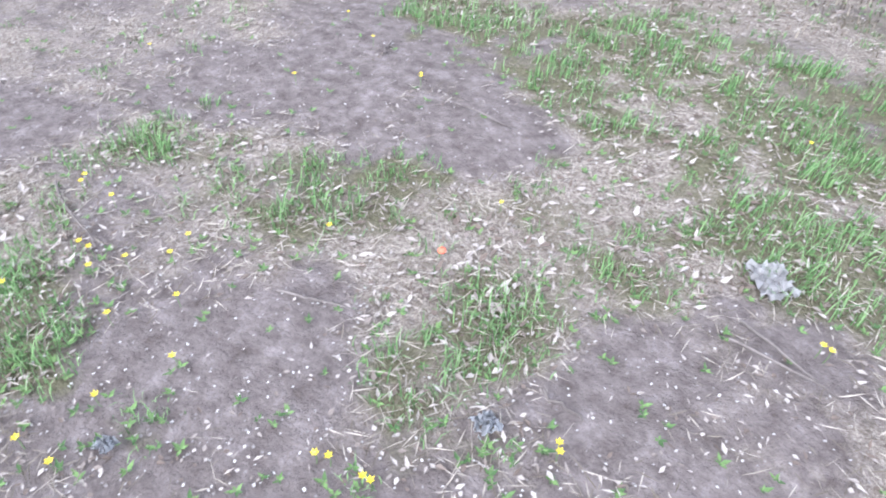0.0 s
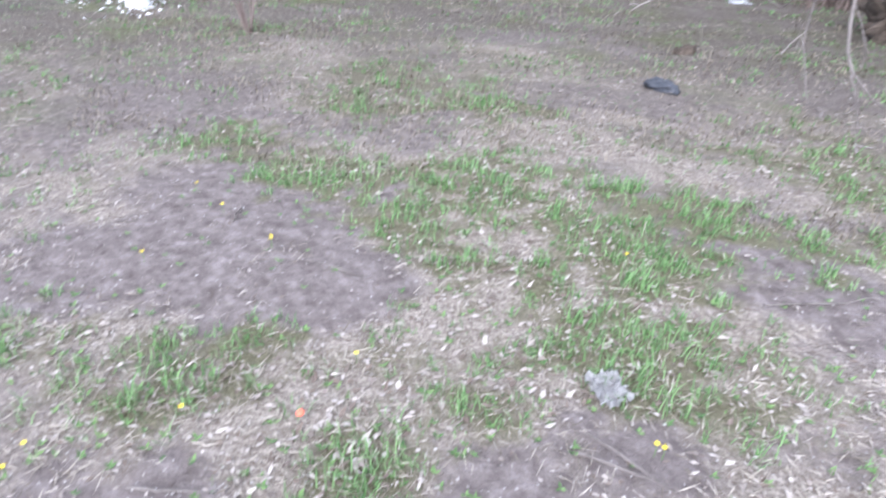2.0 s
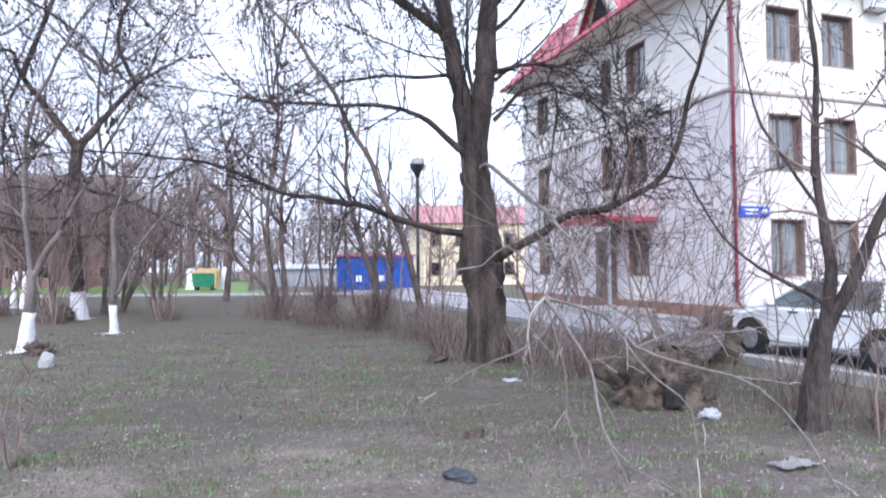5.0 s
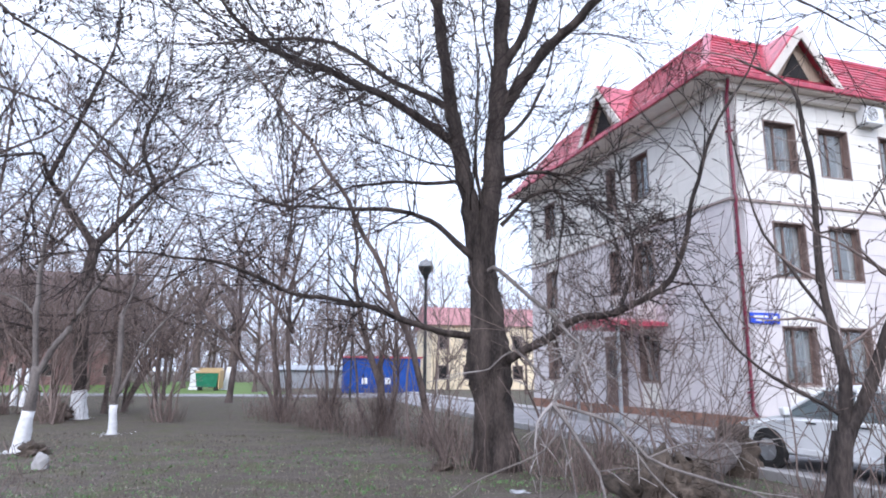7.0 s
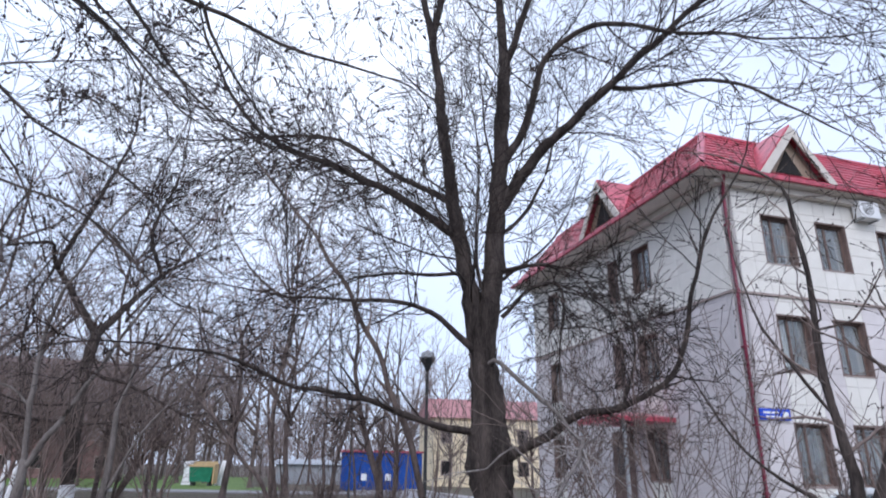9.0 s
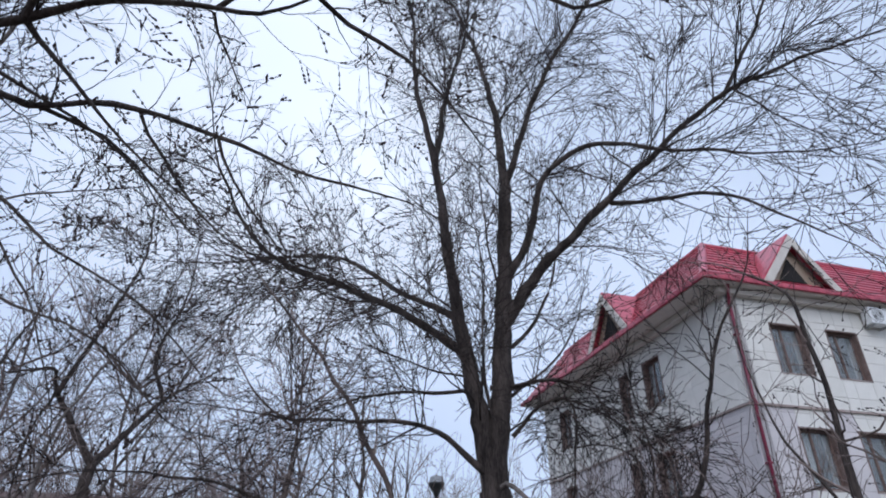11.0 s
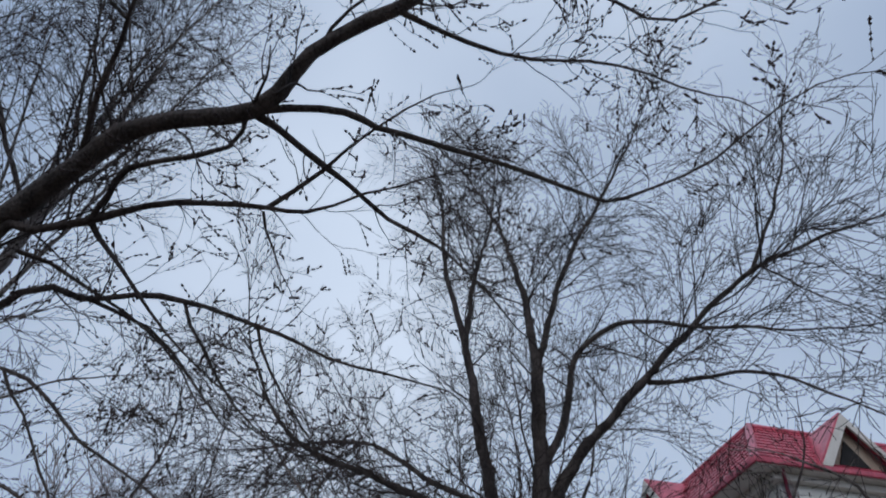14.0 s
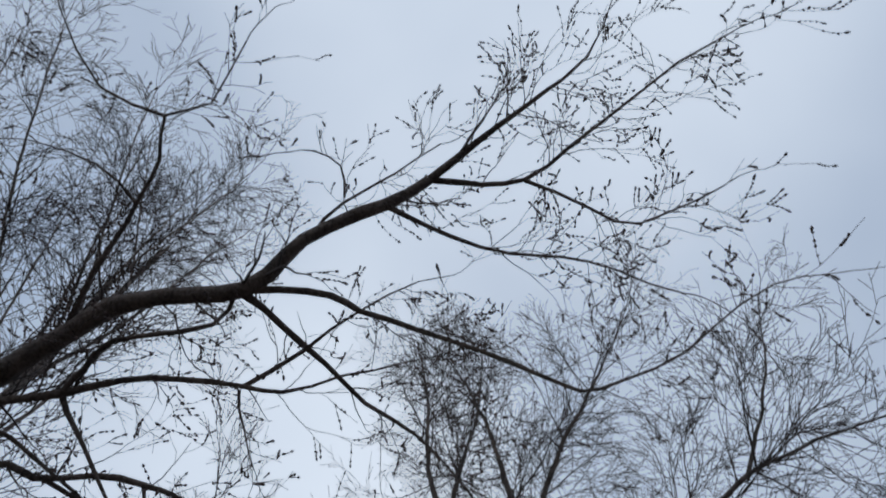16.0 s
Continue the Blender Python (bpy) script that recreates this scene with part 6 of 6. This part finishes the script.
        z = height(x, y)
        for k in range(5):
            a = k * 1.25 + rng.random()
            l = rng.uniform(0.008, 0.026)
            flake(weeds, x + math.cos(a) * l * 0.5, y + math.sin(a) * l * 0.5, z + 0.005, l, l * 0.45, a, 0.4, 0.15)
    for _ in range(52000):
        y = 3.0 + 15 * rng.random() ** 1.25
        x = rng.uniform(-0.75, 0.55) * (y + 1.5)
        band = noise.noise(Vector((x * 0.45, y * 1.3, 5))) + 0.6 * noise.noise(Vector((x * 1.9, y * 2.6, 9)))
        if rng.random() > 0.42 + 0.9 * band:
            continue
        lush = noise.noise(Vector((x * 0.9, y * 1.1, 21))) + 0.5 * noise.noise(Vector((x * 3.1, y * 3.1, 2)))
        to = blades if lush > 0.3 and rng.random() < 0.7 - 0.05 * y else worn
        blade(to, x, y, height(x, y) - 0.004, rng.uniform(0.02, 0.06), 0.0016 + 0.0005 * y, rng.uniform(0.3, 1.0), rng.uniform(0, 6.28))
    for _ in range(5500):
        x, y = rng.uniform(-6.5, 6), rng.uniform(2.5, 11.5)
        if noise.noise(Vector((x * 1.3, y * 3.0, 5))) + 0.6 * noise.noise(Vector((x * 5, y * 5, 9))) < -0.05 + 0.03 * (y - 4):
            continue
        flake(leaves, x, y, height(x, y) + rng.uniform(0, 0.012), rng.uniform(0.02, 0.055), rng.uniform(0.01, 0.025), rng.uniform(0, 6.28), rng.uniform(-0.1, 0.4), rng.uniform(0, 0.25))
    for _ in range(9000):
        x, y = spot(7)
        flake(stones, x, y, height(x, y), rng.uniform(0.004, 0.012), rng.uniform(0.004, 0.01), rng.uniform(0, 6.28), 0.3, 0.3)
    for name, (v, f), mat, label, cat in (("grass", blades, "grass_blade", "patchy fresh green spring grass blades on the lawn", "grass"), ("dry_grass", straw, "straw", "matted pale dry grass and straw", "dry grass"),
                                          ("worn_grass", worn, "worn_grass", "short trodden brown grass of last year", "dry grass"),
                                          ("leaf_litter", leaves, "dead_leaf", "scattered bleached and brown dead leaves", "leaf litter"), ("weeds", weeds, "weed", "small low green weeds on the soil", "weeds"), ("gravel", stones, "pebble", "tiny pale stones on the soil", "gravel")):
        tagged(part(name, mesh_of(name, v, f), M[mat]), label, cat, kind="stuff")


cover()


def flowers():
    me = {}
    rng = random.Random(6)
    for x, y in FLOWERS:
        z = height(x, y)
        top = empty("flower", pose(x, y, z, 0, 0, rng.uniform(0, 360)), "small yellow wild flower on a short stem", "flower", "yellow flowers in the lawn")
        if not me:
            t = Tubes()
            t.add([Vector((0, 0, -0.01)), Vector((0.004, 0, 0.03)), Vector((0, 0, 0.05))], [0.0012] * 3, 4)
            me["stem"] = t.mesh("stem")
            me["stem"].materials.append(M["weed"])
            v, f = [(0, 0, 0.05)], []
            for k in range(6):
                a = k * math.pi / 3
                b = len(v)
                v += [(0.0062 * math.cos(a - 0.4), 0.0062 * math.sin(a - 0.4), 0.054), (0.011 * math.cos(a), 0.011 * math.sin(a), 0.057), (0.0062 * math.cos(a + 0.4), 0.0062 * math.sin(a + 0.4), 0.054)]
                f.append((0, b, b + 1, b + 2))
            me["blossom"] = mesh_of("blossom", v, f)
            me["blossom"].materials.append(M["petal"])
        for k in ("stem", "blossom"):
            part(k, me[k], None, top)


FLOWERS = [(-1.99, 0.94), (-1.97, 0.91), (-1.83, 0.91), (-1.74, 0.72), (-1.70, 0.72), (-1.59, 0.75), (-1.36, 0.72), (-1.51, 0.91), (-1.50, 0.83), (-1.64, 0.67), (-1.78, 0.51), (-1.46, 0.58), (-1.29, 0.40), (-1.35, 0.24), (-1.24, 0.24),
           (-0.64, 0.55), (-0.62, 0.55), (-0.29, 0.82), (-0.30, 0.84), (-0.76, 0.54), (-1.41, 2.10), (-1.42, 2.12), (-0.78, 1.55), (0.07, 2.47), (0.21, 1.40), (0.19, 1.41), (-1.80, 2.33), (-2.06, 2.50), (-1.17, 1.15), (-1.22, 0.57), (-2.21, 0.78), (-1.86, 1.84), (-2.60, 1.75), (1.38, 2.42), (-0.73, 0.55)]
flowers()


def lime_splash():
    rng = random.Random(12)
    v, f = [], []
    for x, y, r in ((-8.8, 13.9, 0.5), (-8.8, 17.7, 0.45), (-5.5, 6.3, 0.4), (-6.3, 6.6, 0.4), (-12.8, 23.4, 0.4)):
        for _ in range(60):
            a, q, s = rng.uniform(0, 6.28), abs(rng.gauss(0, r * 0.6)) + 0.1, rng.uniform(0.008, 0.032)
            px, py = x + q * math.cos(a), y + q * math.sin(a)
            b = len(v)
            z = height(px, py) + 0.012
            for k in range(5):
                w = rng.uniform(0, 0.5) + k * 1.256
                v.append((px + s * math.cos(w) * rng.uniform(0.6, 1.2), py + s * math.sin(w), z + rng.uniform(0, 0.03)))
            f.append(tuple(range(b, b + 5)))
    tagged(part("lime_splash", mesh_of("lime_splash", v, f), M["lime"]), "white lime paint splashed on soil and twigs round the trunks", "paint splash", kind="stuff")


lime_splash()


def ladder():
    top = empty("climbing_frame", pose(-19.5, 25.8, 0, 0, 0, 35), "turquoise painted metal climbing frame on the lawn", "climbing frame")
    for x in (-0.5, 0.5):
        t = Tubes()
        t.add([Vector((x * 1.15, 0, -0.1)), Vector((x, 0, 1.0)), Vector((x * 0.85, 0, 2.0))], [0.06, 0.06, 0.06], 8)
        part("post", t.mesh("post"), M["turquoise"], top)
        t = Tubes()
        t.add([Vector((x * 1.15, 1.1, -0.1)), Vector((x, 0.5, 1.0)), Vector((x * 0.85, 0.06, 2.0))], [0.04, 0.04, 0.04], 8)
        part("strut", t.mesh("strut"), M["turquoise"], top)
    for k in range(6):
        t = Tubes()
        z = 0.3 + k * 0.32
        t.add([Vector((-0.56 + 0.03 * k, 0, z)), Vector((0.56 - 0.03 * k, 0, z))], [0.03, 0.03], 8)
        part("rung", t.mesh("rung"), M["turquoise"], top)


material("turquoise", (0.07, 0.42, 0.42), (0.12, 0.55, 0.54), 3, 0.5, 30, 0.1, 0.002)
ladder()


# ---- street lamps ----
def street_lamp(x, y, tall, label):
    top = empty("street_lamp", pose(x, y, 0), label, "street lamp", "street lamps")
    t = Tubes()
    t.add([Vector((0, 0, -0.1)), Vector((0, 0, 0.6)), Vector((0, 0, 0.62)), Vector((0, 0, tall - 0.5))], [0.085, 0.08, 0.055, 0.045], 12)
    part("pole", t.mesh("pole"), M["dark_metal"], top)
    t = Tubes()
    t.add([Vector((0, 0, tall - 0.52)), Vector((0, 0, tall - 0.4)), Vector((0, 0, tall - 0.15)), Vector((0, 0, tall - 0.1))], [0.05, 0.09, 0.25, 0.25], 8)
    part("lantern", t.mesh("lantern"), M["dark_metal"], top)
    t = Tubes()
    t.add([Vector((0, 0, tall - 0.1)), Vector((0, 0, tall + 0.06)), Vector((0, 0, tall + 0.14))], [0.235, 0.2, 0.02], 8)
    part("shade", t.mesh("shade"), M["steel_grey"], top, "pale translucent lamp cover")


street_lamp(-0.3, 19.2, 5.05, "black metal park lamp with a conical lantern")
street_lamp(-5.0, 38.0, 5.3, "black metal park lamp with a conical lantern")


# ---- distance ----
def container():
    top = empty("container", pose(-4.6, 54.0, 0, 0, 0, 8), "blue corrugated metal site shed", "shed")
    part("body", boxed(-3.2, 3.2, -1.5, 1.5, 0, 2.85, 0.02), M["blue_sheet"], top)
    for k in range(22):
        part("rib", boxed(-3.15 + k * 0.29, -3.02 + k * 0.29, -1.54, -1.501, 0.1, 2.75), M["blue_sheet"], top)
    part("roof", boxed(-3.4, 3.4, -1.7, 1.7, 2.86, 2.98), M["roof_red"], top)
    for x in (-1.6, 0.3):
        part("window", boxed(x, x + 0.45, -1.56, -1.541, 0.75, 1.25), M["white_paint"], top)


container()


def far_house(name, m, w, d, h, wall, roof, rise, label, cols, rows, group=""):
    top = empty(name, m, label, "building", group)
    body = part("wall", boxed(-w / 2, w / 2, -d / 2, d / 2, -0.1, h), M[wall], top)
    part("roof", prism([(-d / 2 - 0.4, h + 0.005), (d / 2 + 0.4, h + 0.005), (0, h + rise)], -w / 2 - 0.4, w / 2 + 0.4), M[roof], top).matrix_basis = pose(0, 0, 0, 0, 0, 90)
    for i in range(cols):
        for j in range(rows):
            x, z = -w / 2 + w * (i + 0.5) / cols, 1.0 + j * 3.1
            f = part("window", boxed(x - 0.6, x + 0.6, -d / 2 - 0.03, -d / 2 - 0.002, z, z + 1.5), M["reveal"], top)
            # opaque pane, the darkness of the unlit room put into its colour
            part("pane", boxed(x - 0.5, x + 0.5, -d / 2 - 0.045, -d / 2 - 0.031, z + 0.1, z + 1.4), M["inside_shade"], f)


far_house("yellow_house", pose(6.6, 72, 0, 0, 0, 10), 16, 10, 6.6, "yellow_wall", "roof_far", 2.4, "yellow two-storey house with a red roof beyond the lane", 6, 2)
far_house("brick_house", pose(-60, 74, 0, 0, 0, 22), 44, 12, 12.5, "brick", "brick", 1.5, "long brick apartment block behind the park trees", 14, 4)
far_house("garage", pose(-13, 70, 0, 0, 0, 4), 7, 5, 1.9, "shed_wall", "shed_wall", 0.5, "low pale grey garage beyond the path", 0, 0)


def skip_bin():
    top = empty("waste_bin", pose(-20.1, 57.0, 0, 0, 0, 3), "green metal waste container with an orange wooden rim", "bin")
    bm = prism([(-0.85, 0.35), (0.85, 0.35), (1.0, 1.55), (-1.0, 1.55)], -0.6, 0.6)
    part("body", bm, M["green_sheet"], top)
    bm = box(boxed(-1.05, 1.05, -0.66, -0.58, 1.56, 1.72), -1.05, 1.05, 0.58, 0.66, 1.56, 2.0)
    part("rim", bm, M["orange_wood"], top)
    part("side_board", boxed(1.02, 1.12, -0.66, 0.66, 0.2, 1.8), M["orange_wood"], top)
    for x in (-0.7, 0.7):
        part("foot", boxed(x - 0.08, x + 0.08, -0.5, 0.5, -0.02, 0.345), M["dark_metal"], top)


skip_bin()

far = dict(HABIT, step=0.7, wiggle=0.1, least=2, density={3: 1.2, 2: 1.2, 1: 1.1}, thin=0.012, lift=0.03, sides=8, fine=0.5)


def far_tree(x, y, tall, r, seed, label, group, wash=0.0, boughs=9, mat="twig_haze"):
    rng = random.Random(seed)
    limbs = []
    for k in range(boughs):
        a, z = rng.uniform(0, 6.28), tall * rng.uniform(0.22, 0.7)
        l = tall * rng.uniform(0.22, 0.4)
        c, s = math.cos(a), math.sin(a)
        limbs.append((((x, y, z), (x + c * l * 0.4, y + s * l * 0.4, z + l * 0.35), (x + c * l * 0.7, y + s * l * 0.7, z + l * 0.85)), r * 0.45, 0.02, 2.0, tall * 0.18, 3))
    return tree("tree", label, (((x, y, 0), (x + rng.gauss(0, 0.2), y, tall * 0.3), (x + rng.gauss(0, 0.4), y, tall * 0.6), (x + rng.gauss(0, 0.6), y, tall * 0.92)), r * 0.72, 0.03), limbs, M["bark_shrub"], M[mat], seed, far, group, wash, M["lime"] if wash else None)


kinds = [far_tree(-22.2, 59.5, 15, 0.62, 201, "bare park tree with a limewashed foot by the bins", "park trees", 1.2),
         far_tree(-19.1, 59.0, 14, 0.56, 202, "bare park tree with a limewashed foot by the bins", "park trees", 1.2),
         far_tree(-20.5, 31.5, 8, 0.16, 203, "bare young park tree with a limewashed foot", "park trees", 0.8)]
rng = random.Random(55)
for x, y in ((-19.6, 30.8), (-23.5, 33), (-26, 36)):
    copy_thing(kinds[2], pose(x, y, 0, 0, 0, rng.uniform(0, 360)))
plain = [far_tree(-13.0, 30.0, 9, 0.16, 204, "bare brown park tree in the middle distance", "distant trees"), far_tree(-9.0, 40, 13, 0.25, 205, "bare brown park tree in the middle distance", "distant trees"), far_tree(-30, 62, 15, 0.3, 206, "tall bare brown tree in the distance", "distant trees")]
for i, (x, y, tall) in enumerate(((-6.4, 26.2, 14), (-13.5, 26.5, 15), (-16.5, 22.5, 14), (-21.5, 34.0, 12), (-26.0, 37.0, 13), (-18.5, 37.0, 12))):
    far_tree(x, y, tall, 0.14 if i < 3 else 0.2, 300 + i, "bare many-branched park tree", "park trees", boughs=12)
for k in range(50):
    y = rng.uniform(52, 105)
    x = y * rng.uniform(-0.95, 0.16)
    if abs(x + 20) < 4 and y < 62 or abs(x + 4.6) < 5 and y < 60 or -8 < x < -1 and y < 75:
        x -= 9
    copy_thing(plain[k % 3], pose(x, y, 0, 0, 0, rng.uniform(0, 360)))
for x, y in ((-11.5, 36), (-16, 38), (-2.4, 38), (-24, 44), (-30, 41), (-34, 47), (-28, 52), (-38, 56), (-33, 60), (-25, 64), (-42, 50), (-12, 62)):
    copy_thing(plain[int(-x) % 2], pose(x, y, 0, 0, 0, rng.uniform(0, 360)))

def woods():
    """The brown edge of more trees, far beyond the park."""
    rng = random.Random(81)
    t = Tubes()
    hab = dict(HABIT, step=2.5, wiggle=0.12, lift=0.05, tip=0.04, least=2, density={2: 0.6, 1: 0.8}, thin=0.04, slight=True)
    for k in range(420):
        a = rng.uniform(-58, 14)
        q = rng.uniform(105, 150)
        grow(t, None, Vector((q * math.sin(radians(a)), q * math.cos(radians(a)), -0.2)), Vector((rng.gauss(0, 0.25), rng.gauss(0, 0.25), 1)).normalized(), rng.uniform(3, 12), 0.12, 2, rng, hab)
    for k in range(520):
        a = rng.uniform(-58, 14)
        q = rng.uniform(98, 116)
        grow(t, None, Vector((q * math.sin(radians(a)), q * math.cos(radians(a)), -0.2)), Vector((rng.gauss(0, 0.5), rng.gauss(0, 0.5), 1)).normalized(), rng.uniform(2.0, 5.5), 0.09, 2, rng, hab)
    tagged(part("woods", t.mesh("woods"), M["twig_haze"]), "far brown edge of bare woods beyond the park", "woods", kind="stuff")


woods()
for make in SLABS:
    make()
